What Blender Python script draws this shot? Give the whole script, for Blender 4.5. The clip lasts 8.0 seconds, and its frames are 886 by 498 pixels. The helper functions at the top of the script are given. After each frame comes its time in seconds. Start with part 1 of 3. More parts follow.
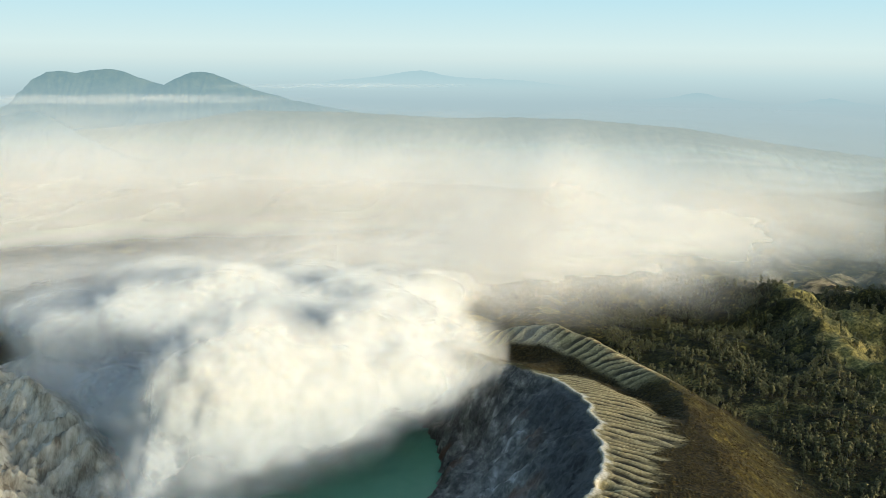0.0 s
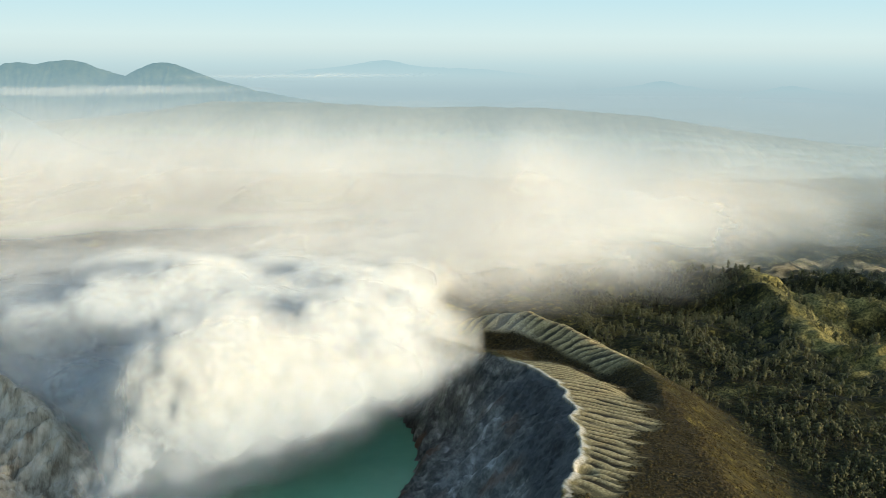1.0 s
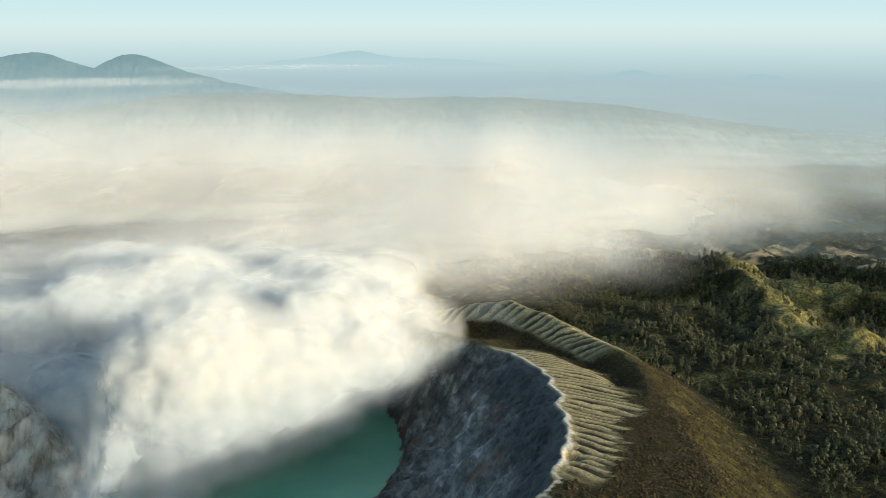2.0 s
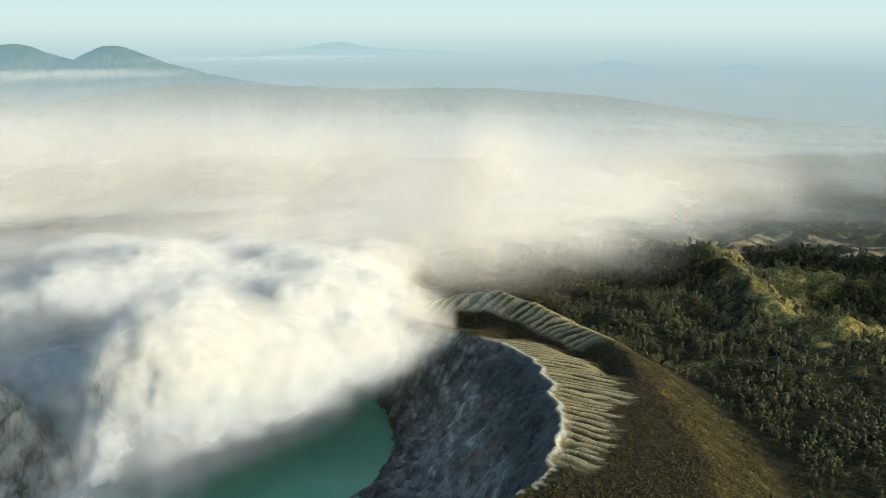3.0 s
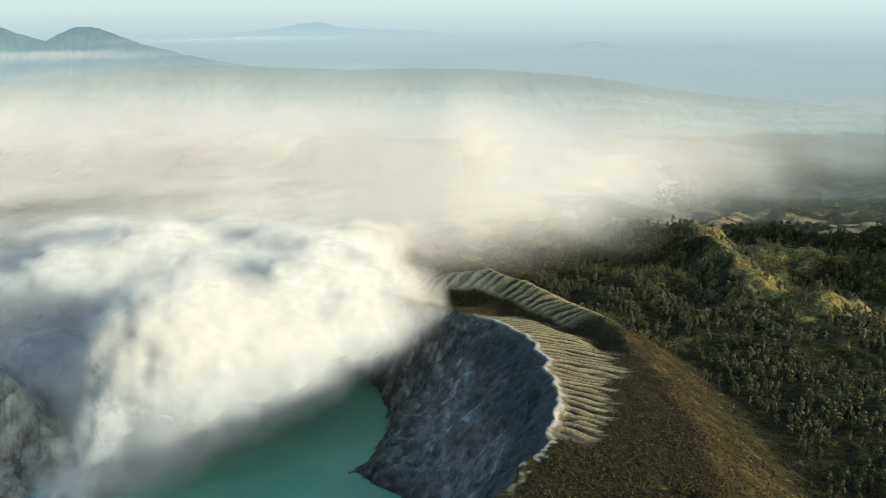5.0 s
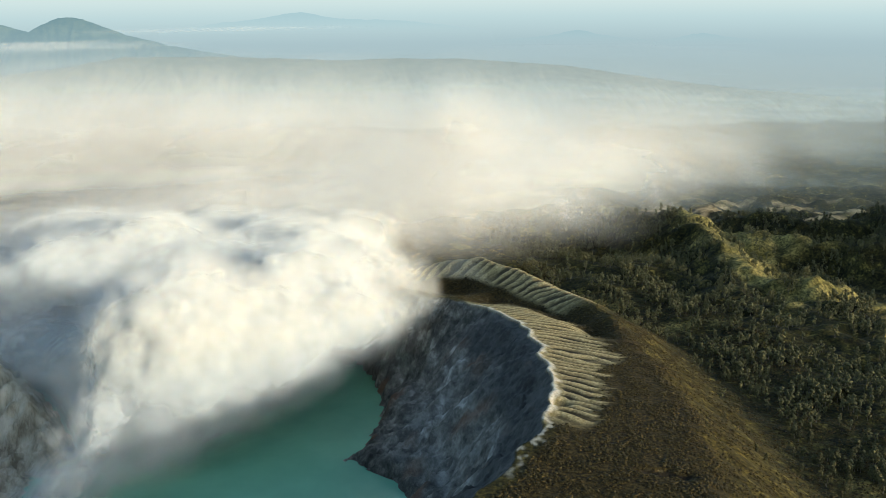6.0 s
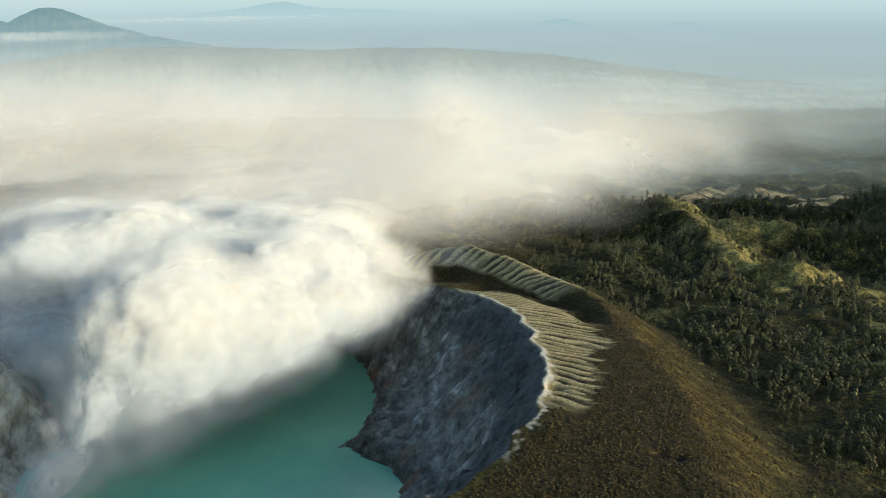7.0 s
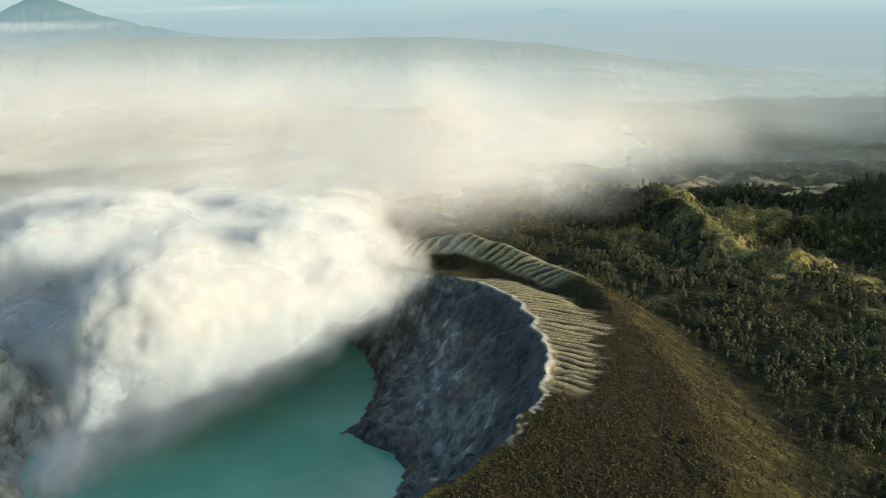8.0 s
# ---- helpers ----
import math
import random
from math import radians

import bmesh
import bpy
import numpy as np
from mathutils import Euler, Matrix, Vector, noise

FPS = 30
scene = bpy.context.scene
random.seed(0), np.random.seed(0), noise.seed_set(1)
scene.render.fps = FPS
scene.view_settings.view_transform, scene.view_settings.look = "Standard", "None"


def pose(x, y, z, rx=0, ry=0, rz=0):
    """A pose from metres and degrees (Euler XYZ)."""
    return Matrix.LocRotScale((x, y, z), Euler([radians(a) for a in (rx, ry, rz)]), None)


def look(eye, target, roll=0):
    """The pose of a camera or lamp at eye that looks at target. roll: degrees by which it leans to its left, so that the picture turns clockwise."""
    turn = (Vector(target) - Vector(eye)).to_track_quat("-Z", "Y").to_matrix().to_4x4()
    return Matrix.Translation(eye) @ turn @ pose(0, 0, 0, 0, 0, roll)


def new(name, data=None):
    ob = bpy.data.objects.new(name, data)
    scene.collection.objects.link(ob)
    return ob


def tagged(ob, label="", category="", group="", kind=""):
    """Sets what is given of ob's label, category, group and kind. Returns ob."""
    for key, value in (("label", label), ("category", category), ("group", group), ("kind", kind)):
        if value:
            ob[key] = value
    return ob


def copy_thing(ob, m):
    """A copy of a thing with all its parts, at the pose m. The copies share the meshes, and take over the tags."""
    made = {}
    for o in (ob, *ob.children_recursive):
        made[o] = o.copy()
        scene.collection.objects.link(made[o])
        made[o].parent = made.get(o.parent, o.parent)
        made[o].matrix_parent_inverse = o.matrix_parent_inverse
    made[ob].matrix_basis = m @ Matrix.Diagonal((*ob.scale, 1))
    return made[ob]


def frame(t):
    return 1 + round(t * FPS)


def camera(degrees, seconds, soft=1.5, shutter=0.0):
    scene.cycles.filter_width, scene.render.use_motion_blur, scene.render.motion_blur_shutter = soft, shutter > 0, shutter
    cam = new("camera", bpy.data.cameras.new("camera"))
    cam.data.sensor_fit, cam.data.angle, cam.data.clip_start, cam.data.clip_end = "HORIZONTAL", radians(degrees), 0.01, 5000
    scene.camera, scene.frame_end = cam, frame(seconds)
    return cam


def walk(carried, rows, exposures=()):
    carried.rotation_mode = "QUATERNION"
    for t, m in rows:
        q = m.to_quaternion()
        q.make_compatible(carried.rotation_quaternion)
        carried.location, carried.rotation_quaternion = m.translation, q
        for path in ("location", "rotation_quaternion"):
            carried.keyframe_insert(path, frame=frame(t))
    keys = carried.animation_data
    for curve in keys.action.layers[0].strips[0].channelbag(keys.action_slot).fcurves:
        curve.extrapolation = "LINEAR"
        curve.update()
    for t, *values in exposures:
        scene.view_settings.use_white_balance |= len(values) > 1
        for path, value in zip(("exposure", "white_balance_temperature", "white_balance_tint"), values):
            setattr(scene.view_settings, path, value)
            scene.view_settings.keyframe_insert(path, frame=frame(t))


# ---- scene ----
cam = camera(50.0, 8.0, soft=0.85)
PATH = [
    (0.0, pose(0.00, -0.00, 400.00, 78.445, -0.569, -0.000)),
    (0.5, pose(-4.19, -0.29, 399.23, 78.149, -0.458, -1.134)),
    (1.0, pose(-8.14, -0.76, 398.73, 77.861, -0.339, -2.173)),
    (1.5, pose(-13.03, -1.15, 398.47, 77.576, -0.167, -3.161)),
    (3.0, pose(-26.46, -3.19, 397.89, 76.783, 0.014, -5.087)),
    (3.5, pose(-31.01, -4.54, 397.69, 76.525, 0.017, -5.655)),
    (4.0, pose(-35.97, -5.81, 397.46, 76.238, -0.004, -6.077)),
    (5.5, pose(-48.33, -12.26, 397.13, 75.372, 0.175, -7.043)),
    (6.0, pose(-52.65, -14.32, 396.51, 75.083, 0.234, -7.613)),
    (6.5, pose(-56.86, -16.12, 396.09, 74.780, 0.303, -8.225)),
    (7.0, pose(-61.13, -18.50, 395.89, 74.463, 0.377, -8.699)),
    (7.5, pose(-64.94, -21.04, 395.50, 74.160, 0.384, -8.917)),
    (8.0, pose(-69.05, -23.56, 395.22, 73.866, 0.450, -9.175)),
]
walk(cam, PATH, [(0.0, 1.33, 6500, 3.0), (8.0, 1.3, 6500, 3.0)])

# ---- light ----
SUN_EL, SUN_AZ = radians(10.5), radians(-27.0)   # height over the horizon; turn from +x towards +y
SUN_DIR = Vector((math.cos(SUN_EL) * math.cos(SUN_AZ), math.cos(SUN_EL) * math.sin(SUN_AZ), math.sin(SUN_EL)))
world = bpy.data.worlds.new("sky")
scene.world = world
world.use_nodes = True
wn, wl = world.node_tree.nodes, world.node_tree.links
sky = wn.new("ShaderNodeTexSky")
sky.sky_type, sky.sun_disc = "NISHITA", False
sky.sun_elevation, sky.sun_rotation = SUN_EL, radians(90) - SUN_AZ
sky.altitude, sky.air_density, sky.dust_density, sky.ozone_density = 600, 1.1, 2.5, 1.5
wl.new(sky.outputs[0], wn["Background"].inputs[0])
wn["Background"].inputs[1].default_value = 0.15
sun = new("sun", bpy.data.lights.new("sun", "SUN"))
sun.data.energy, sun.data.angle, sun.data.color = 1.3, radians(0.6), (1.0, 0.93, 0.82)
sun.matrix_world = look(SUN_DIR * 3000, (0, 0, 0))
scene.cycles.transparent_max_bounces = 56


# ---- noise on arrays ----
RNG = np.random.RandomState(7)
PERM = np.tile(RNG.permutation(1024), 3)
GRAD = np.stack([np.cos(np.arange(64) * 2 * np.pi / 64), np.sin(np.arange(64) * 2 * np.pi / 64)], 1)
CELL = RNG.rand(1024, 2)


def hash2(i, j):
    return PERM[(PERM[i & 1023] + j) & 1023]


def perlin(x, y):
    i, j = np.floor(x).astype(int), np.floor(y).astype(int)
    u, v = x - i, y - j
    a, b = u * u * u * (u * (6 * u - 15) + 10), v * v * v * (v * (6 * v - 15) + 10)
    def corner(di, dj):
        g = GRAD[hash2(i + di, j + dj) & 63]
        return g[..., 0] * (u - di) + g[..., 1] * (v - dj)
    low = corner(0, 0) * (1 - a) + corner(1, 0) * a
    return 1.5 * (low * (1 - b) + (corner(0, 1) * (1 - a) + corner(1, 1) * a) * b)


def fbm(x, y, octaves=4, gain=0.5, kind="plain"):
    total, amp, norm = np.zeros_like(x), 1.0, 0.0
    for o in range(octaves):
        n = perlin(x * 2 ** o + 17.3 * o, y * 2 ** o - 9.1 * o)
        if kind == "ridge":
            n = 1 - 2 * np.abs(n)
        elif kind == "billow":
            n = 2 * np.abs(n) - 0.4
        total += amp * n
        norm += amp
        amp *= gain
    return total / norm


def cells(x, y):
    """Rounded bumps, 1 in a cell's middle and about 0 at its border."""
    i, j = np.floor(x).astype(int), np.floor(y).astype(int)
    best = np.full(x.shape, 9.0)
    for di in (-1, 0, 1):
        for dj in (-1, 0, 1):
            c = CELL[hash2(i + di, j + dj)]
            best = np.minimum(best, (i + di + c[..., 0] - x) ** 2 + (j + dj + c[..., 1] - y) ** 2)
    return 1 - np.minimum(best, 1.2)


def step(a, b, x):
    t = np.clip((x - a) / (b - a), 0, 1)
    return t * t * (3 - 2 * t)


def softmax(a, b, k):
    h = np.clip(0.5 + 0.5 * (a - b) / k, 0, 1)
    return b * (1 - h) + a * h + k * h * (1 - h)


def near_line(x, y, line):
    """Distance to a line of places (x, y, z), and the height of the line there."""
    best, height = np.full(x.shape, 1e9), np.zeros(x.shape)
    for (ax, ay, az), (bx, by, bz) in zip(line, line[1:]):
        dx, dy = bx - ax, by - ay
        t = np.clip(((x - ax) * dx + (y - ay) * dy) / (dx * dx + dy * dy), 0, 1)
        d = np.hypot(x - ax - t * dx, y - ay - t * dy)
        height = np.where(d < best, az + t * (bz - az), height)
        best = np.minimum(best, d)
    return best, height


def spread(parts):
    """Grid lines from (from, to, spacing at from, spacing at to)."""
    out = []
    for a, b, s0, s1 in parts:
        x = a
        while x < b - 0.3 * s1:
            out.append(x)
            x += s0 + (s1 - s0) * (x - a) / (b - a)
    return np.array(out + [parts[-1][1]])


# ---- materials ----
def material(name):
    m = bpy.data.materials.new(name)
    m.use_nodes = True
    return m, m.node_tree.nodes, m.node_tree.links


def node(nodes, kind, **settings):
    n = nodes.new(kind)
    for key, value in settings.items():
        n.inputs[key.replace("_", " ")].default_value = value
    return n


def ramp(nodes, links, source, stops):
    r = nodes.new("ShaderNodeValToRGB")
    while len(r.color_ramp.elements) < len(stops):
        r.color_ramp.elements.new(0.5)
    for e, (p, c) in zip(r.color_ramp.elements, stops):
        e.position, e.color = p, (*c, 1)
    links.new(source, r.inputs[0])
    return r.outputs[0]


def mixed(nodes, links, fac, a, b, mode="MIX"):
    m = nodes.new("ShaderNodeMix")
    m.data_type, m.blend_type = "RGBA", mode
    for socket, value in ((m.inputs[0], fac), (m.inputs[6], a), (m.inputs[7], b)):
        if isinstance(value, bpy.types.NodeSocket):
            links.new(value, socket)
        elif isinstance(value, tuple):
            socket.default_value = (*value, 1)
        else:
            socket.default_value = value
    return m.outputs[2]


def sums(nodes, links, op, a, b, clamp=False):
    m = nodes.new("ShaderNodeMath")
    m.operation, m.use_clamp = op, clamp
    for socket, value in zip(m.inputs, (a, b)):
        if isinstance(value, bpy.types.NodeSocket):
            links.new(value, socket)
        else:
            socket.default_value = value
    return m.outputs[0]


def grain(nodes, links, scale, detail=5.0, rough=0.6, squash=(1, 1, 1)):
    geo = nodes.new("ShaderNodeNewGeometry")
    mp = nodes.new("ShaderNodeMapping")
    mp.inputs["Scale"].default_value = squash
    n = node(nodes, "ShaderNodeTexNoise", Scale=scale, Detail=detail, Roughness=rough)
    links.new(geo.outputs["Position"], mp.inputs[0])
    links.new(mp.outputs[0], n.inputs["Vector"])
    return n.outputs[0]


def attribute(nodes, name):
    a = nodes.new("ShaderNodeAttribute")
    a.attribute_name = name
    return a.outputs["Fac"]


def ground_material():
    m, n, l = material("ground")
    p = n["Principled BSDF"]
    p.inputs["Roughness"].default_value, p.inputs["Specular IOR Level"].default_value = 0.95, 0.15
    big, mid, fine = grain(n, l, 0.012), grain(n, l, 0.07), grain(n, l, 0.5, 6)
    grass = ramp(n, l, mid, [(0.3, (0.024, 0.019, 0.005)), (0.5, (0.054, 0.043, 0.0105)), (0.72, (0.105, 0.083, 0.022))])
    grass = mixed(n, l, 0.75, grass, ramp(n, l, fine, [(0.32, (0.3, 0.3, 0.25)), (0.62, (1.15, 1.1, 0.95))]), "MULTIPLY")
    wood = ramp(n, l, mid, [(0.38, (0.010, 0.0098, 0.003)), (0.58, (0.036, 0.032, 0.008)), (0.72, (0.14, 0.112, 0.03))])
    scrub = ramp(n, l, fine, [(0.35, (0.016, 0.011, 0.0035)), (0.62, (0.052, 0.036, 0.0105))])
    streak = grain(n, l, 0.09, 9, 0.68, (1.0, 1.0, 0.7))
    crag = sums(n, l, "ABSOLUTE", sums(n, l, "SUBTRACT", grain(n, l, 0.055, 10, 0.62, (1.0, 1.0, 0.8)), 0.5), 0.0)
    rock = ramp(n, l, streak, [(0.36, (0.068, 0.068, 0.060)), (0.48, (0.125, 0.125, 0.112)), (0.55, (0.185, 0.184, 0.168)), (0.66, (0.31, 0.308, 0.288))])
    rock = mixed(n, l, 0.7, rock, ramp(n, l, big, [(0.35, (0.55, 0.5, 0.46)), (0.5, (0.95, 0.9, 0.85)), (0.66, (1.15, 1.12, 1.08))]), "MULTIPLY")
    seam = sums(n, l, "ABSOLUTE", sums(n, l, "SUBTRACT", grain(n, l, 0.035, 8, 0.65, (1, 1, 0.6)), 0.5), 0.0)
    rock = mixed(n, l, 0.6, rock, ramp(n, l, seam, [(0.0, (0.4, 0.4, 0.41)), (0.05, (0.95, 0.95, 0.95)), (1.0, (1.0, 1.0, 1.0))]), "MULTIPLY")
    rock = mixed(n, l, sums(n, l, "MULTIPLY", attribute(n, "rust"), 0.8), rock, (0.16, 0.095, 0.06))
    rock = mixed(n, l, 0.45, rock, ramp(n, l, fine, [(0.3, (0.45, 0.45, 0.45)), (0.65, (1.15, 1.15, 1.15))]), "MULTIPLY")
    flute = grain(n, l, 0.05, 7, 0.66, (1.7, 1.0, 0.45))
    rock = mixed(n, l, attribute(n, "lit_ash"), rock, ramp(n, l, grain(n, l, 0.06, 10, 0.7), [(0.4, (0.10, 0.098, 0.092)), (0.5, (0.25, 0.247, 0.235)), (0.6, (0.5, 0.5, 0.485))]))
    # the shade on the steep upper wall is painted as darker rock
    rock = mixed(n, l, attribute(n, "cliff_shade"), rock, ramp(n, l, streak, [(0.36, (0.035, 0.036, 0.036)), (0.62, (0.085, 0.086, 0.084))]))
    # paler, warmer rock on the crater's left side
    rock = mixed(n, l, sums(n, l, "MULTIPLY", attribute(n, "left_rock"), 0.85), rock, ramp(n, l, flute, [(0.36, (0.20, 0.165, 0.115)), (0.5, (0.48, 0.43, 0.33)), (0.66, (0.66, 0.61, 0.5))]))
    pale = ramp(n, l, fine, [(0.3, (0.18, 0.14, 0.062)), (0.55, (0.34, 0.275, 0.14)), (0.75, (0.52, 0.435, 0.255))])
    # gully shade and dark growth, both painted near-black into the furrows
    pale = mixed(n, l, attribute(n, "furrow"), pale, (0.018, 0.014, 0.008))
    tan = ramp(n, l, mid, [(0.35, (0.10, 0.085, 0.024)), (0.65, (0.25, 0.20, 0.07))])
    c = mixed(n, l, attribute(n, "forest"), grass, wood)
    c = mixed(n, l, attribute(n, "scrub"), c, scrub)
    c = mixed(n, l, attribute(n, "dry_sunny"), c, tan)
    c = mixed(n, l, 0.8, c, ramp(n, l, grain(n, l, 0.28, 7, 0.7), [(0.38, (0.2, 0.21, 0.18)), (0.5, (0.85, 0.85, 0.8)), (0.64, (1.65, 1.6, 1.4))]), "MULTIPLY")
    c = mixed(n, l, attribute(n, "field"), c, ramp(n, l, mid, [(0.35, (0.20, 0.145, 0.07)), (0.65, (0.42, 0.32, 0.18))]))
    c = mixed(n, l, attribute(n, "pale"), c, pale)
    # white crust along the rim; the sunlit look of its edge is painted in too
    c = mixed(n, l, attribute(n, "sunlit_crust"), c, ramp(n, l, fine, [(0.3, (0.38, 0.33, 0.24)), (0.6, (0.62, 0.57, 0.47))]))
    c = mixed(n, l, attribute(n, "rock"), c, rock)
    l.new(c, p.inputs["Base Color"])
    bump = node(n, "ShaderNodeBump", Strength=0.6, Distance=1.8)
    rough_rock = sums(n, l, "MULTIPLY", attribute(n, "rock"), sums(n, l, "ADD", sums(n, l, "MULTIPLY", crag, 8.0), sums(n, l, "MULTIPLY", streak, 2.0)))
    l.new(sums(n, l, "ADD", fine, rough_rock), bump.inputs["Height"])
    l.new(bump.outputs[0], p.inputs["Normal"])
    return m


def water_material():
    m, n, l = material("acid_lake")
    p = n["Principled BSDF"]
    c = ramp(n, l, grain(n, l, 0.012, 4), [(0.3, (0.115, 0.315, 0.225)), (0.7, (0.16, 0.385, 0.27))])
    l.new(c, p.inputs["Base Color"])
    p.inputs["Roughness"].default_value = 0.22
    bump = node(n, "ShaderNodeBump", Strength=0.15, Distance=0.2)
    l.new(grain(n, l, 0.6, 3), bump.inputs["Height"])
    l.new(bump.outputs[0], p.inputs["Normal"])
    return m


def cloud_material(name, scale, squash, ragged, lean_by, tint=(0.74, 0.74, 0.735), passing=0.1, relief=0.3):
    """Droplets scatter light to all sides, so the shading is soft and leans towards the sun more than a solid's would."""
    m, n, l = material(name)
    m.cycles.use_bump_map_correction = False
    n.remove(n["Principled BSDF"])
    wisp = grain(n, l, scale, 5, 0.58, squash)
    wisp = sums(n, l, "MULTIPLY", sums(n, l, "SUBTRACT", wisp, 0.5), 2.2)
    a = attribute(n, "thickness")
    # thin parts break up into wisps, full parts stay closed
    room = sums(n, l, "MULTIPLY", sums(n, l, "MULTIPLY", a, sums(n, l, "SUBTRACT", 1.0, a)), ragged)
    a = sums(n, l, "ADD", a, sums(n, l, "MULTIPLY", room, wisp), True)
    geo, soft = n.new("ShaderNodeNewGeometry"), n.new("ShaderNodeAttribute")
    soft.attribute_name = "facing"
    small, lean, both_ways, unit = [n.new("ShaderNodeVectorMath") for _ in range(4)]
    small.operation, lean.operation, both_ways.operation, unit.operation = "SCALE", "ADD", "ADD", "NORMALIZE"
    small.inputs["Scale"].default_value = relief
    lean.inputs[1].default_value = SUN_DIR * lean_by
    l.new(geo.outputs["Normal"], small.inputs[0]), l.new(soft.outputs["Vector"], lean.inputs[0])
    l.new(lean.outputs[0], both_ways.inputs[0]), l.new(small.outputs[0], both_ways.inputs[1])
    l.new(both_ways.outputs[0], unit.inputs[0])
    d, t, clear = n.new("ShaderNodeBsdfDiffuse"), n.new("ShaderNodeBsdfTranslucent"), n.new("ShaderNodeBsdfTransparent")
    both, out = n.new("ShaderNodeMixShader"), n.new("ShaderNodeMixShader")
    for b in (d, t):
        b.inputs["Color"].default_value = (*tint, 1)
        l.new(unit.outputs[0], b.inputs["Normal"])
    both.inputs[0].default_value = passing
    l.new(d.outputs[0], both.inputs[1]), l.new(t.outputs[0], both.inputs[2])
    l.new(a, out.inputs[0]), l.new(clear.outputs[0], out.inputs[1]), l.new(both.outputs[0], out.inputs[2])
    l.new(out.outputs[0], n["Material Output"].inputs["Surface"])
    return m


def leaf_material(name, dark, light):
    m, n, l = material(name)
    p = n["Principled BSDF"]
    p.inputs["Roughness"].default_value, p.inputs["Specular IOR Level"].default_value = 0.8, 0.2
    info, geo = n.new("ShaderNodeObjectInfo"), n.new("ShaderNodeNewGeometry")
    r = sums(n, l, "ADD", sums(n, l, "MULTIPLY", geo.outputs["Random Per Island"], 0.6), sums(n, l, "MULTIPLY", info.outputs["Random"], 0.4))
    l.new(ramp(n, l, r, [(0.0, dark), (1.0, light)]), p.inputs["Base Color"])
    return m


def bark_material():
    m, n, l = material("bark")
    p = n["Principled BSDF"]
    p.inputs["Roughness"].default_value = 0.9
    l.new(ramp(n, l, grain(n, l, 1.5), [(0.3, (0.05, 0.04, 0.03)), (0.7, (0.14, 0.12, 0.10))]), p.inputs["Base Color"])
    return m


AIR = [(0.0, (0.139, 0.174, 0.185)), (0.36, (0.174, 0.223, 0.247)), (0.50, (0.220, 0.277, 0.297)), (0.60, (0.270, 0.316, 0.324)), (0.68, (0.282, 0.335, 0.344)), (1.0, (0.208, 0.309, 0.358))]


def height_of(n, l):
    geo, sep = n.new("ShaderNodeNewGeometry"), n.new("ShaderNodeSeparateXYZ")
    l.new(geo.outputs["Position"], sep.inputs[0])
    return sep.outputs[2]


def between(n, l, source, a, b, c, d):
    f = n.new("ShaderNodeMapRange")
    f.interpolation_type = "SMOOTHSTEP"
    for k, v in zip(("From Min", "From Max", "To Min", "To Max"), (a, b, c, d)):
        f.inputs[k].default_value = v
    l.new(source, f.inputs[0])
    return f.outputs[0]


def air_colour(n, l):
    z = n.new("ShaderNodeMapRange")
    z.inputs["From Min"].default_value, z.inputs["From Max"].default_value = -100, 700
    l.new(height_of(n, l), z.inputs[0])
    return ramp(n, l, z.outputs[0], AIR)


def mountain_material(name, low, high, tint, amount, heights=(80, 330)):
    """Far slopes; the lit air before them is painted in as glow, thicker over the lowland than round the tops."""
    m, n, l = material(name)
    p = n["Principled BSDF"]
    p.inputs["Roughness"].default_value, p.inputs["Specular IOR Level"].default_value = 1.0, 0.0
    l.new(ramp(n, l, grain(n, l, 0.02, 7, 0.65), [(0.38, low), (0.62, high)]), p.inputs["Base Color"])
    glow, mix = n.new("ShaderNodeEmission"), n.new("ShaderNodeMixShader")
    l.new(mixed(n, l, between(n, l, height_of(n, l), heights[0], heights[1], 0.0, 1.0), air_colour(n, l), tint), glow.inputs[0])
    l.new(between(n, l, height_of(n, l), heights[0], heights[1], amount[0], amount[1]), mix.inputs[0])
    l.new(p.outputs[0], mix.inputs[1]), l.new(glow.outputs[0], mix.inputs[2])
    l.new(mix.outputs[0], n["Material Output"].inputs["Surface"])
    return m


GROUND, WATER = ground_material(), water_material()
STEAM = cloud_material("steam", 0.05, (1, 1, 1), 1.3, 1.7, (0.67, 0.695, 0.695), 0.12, 0.75)
FOG = cloud_material("fog", 0.005, (1.0, 0.3, 0.6), 1.0, 1.1, (0.61, 0.62, 0.61), 0.1, 0.0)
HAZE = cloud_material("haze", 0.003, (1.0, 0.35, 0.6), 0.8, 1.0, (0.26, 0.33, 0.365), 0.1, 0.0)
LEAF = leaf_material("needles", (0.018, 0.0185, 0.008), (0.108, 0.1, 0.042))
SCRUB = leaf_material("scrub_leaves", (0.013, 0.0095, 0.003), (0.058, 0.042, 0.0115))
BARK = bark_material()


# ---- the shape of the land ----
CX, CY = -150.0, 790.0
RIM = [(-7, 451, 110), (44, 499, 111), (82, 549, 115), (111, 621, 114), (122, 699, 111), (127, 757, 108), (111, 835, 103),
       (85, 889, 98), (55, 927, 94), (30, 966, 90), (-40, 1040, 85), (-160, 1090, 82), (-300, 1090, 78), (-420, 1040, 72),
       (-485, 950, 66), (-480, 850, 75), (-460, 700, 90), (-390, 560, 98), (-280, 460, 104), (-150, 410, 108), (-60, 420, 109)]
SHORE = [(-3, 637), (7, 664), (6, 704), (-19, 732), (-31, 756), (-9, 805), (3, 863), (-2, 916), (-27, 1004), (-100, 1040),
         (-230, 1050), (-340, 1030), (-400, 990), (-350, 907), (-302, 812), (-304, 767), (-294, 688), (-270, 600), (-200, 530),
         (-100, 510), (-40, 560)]
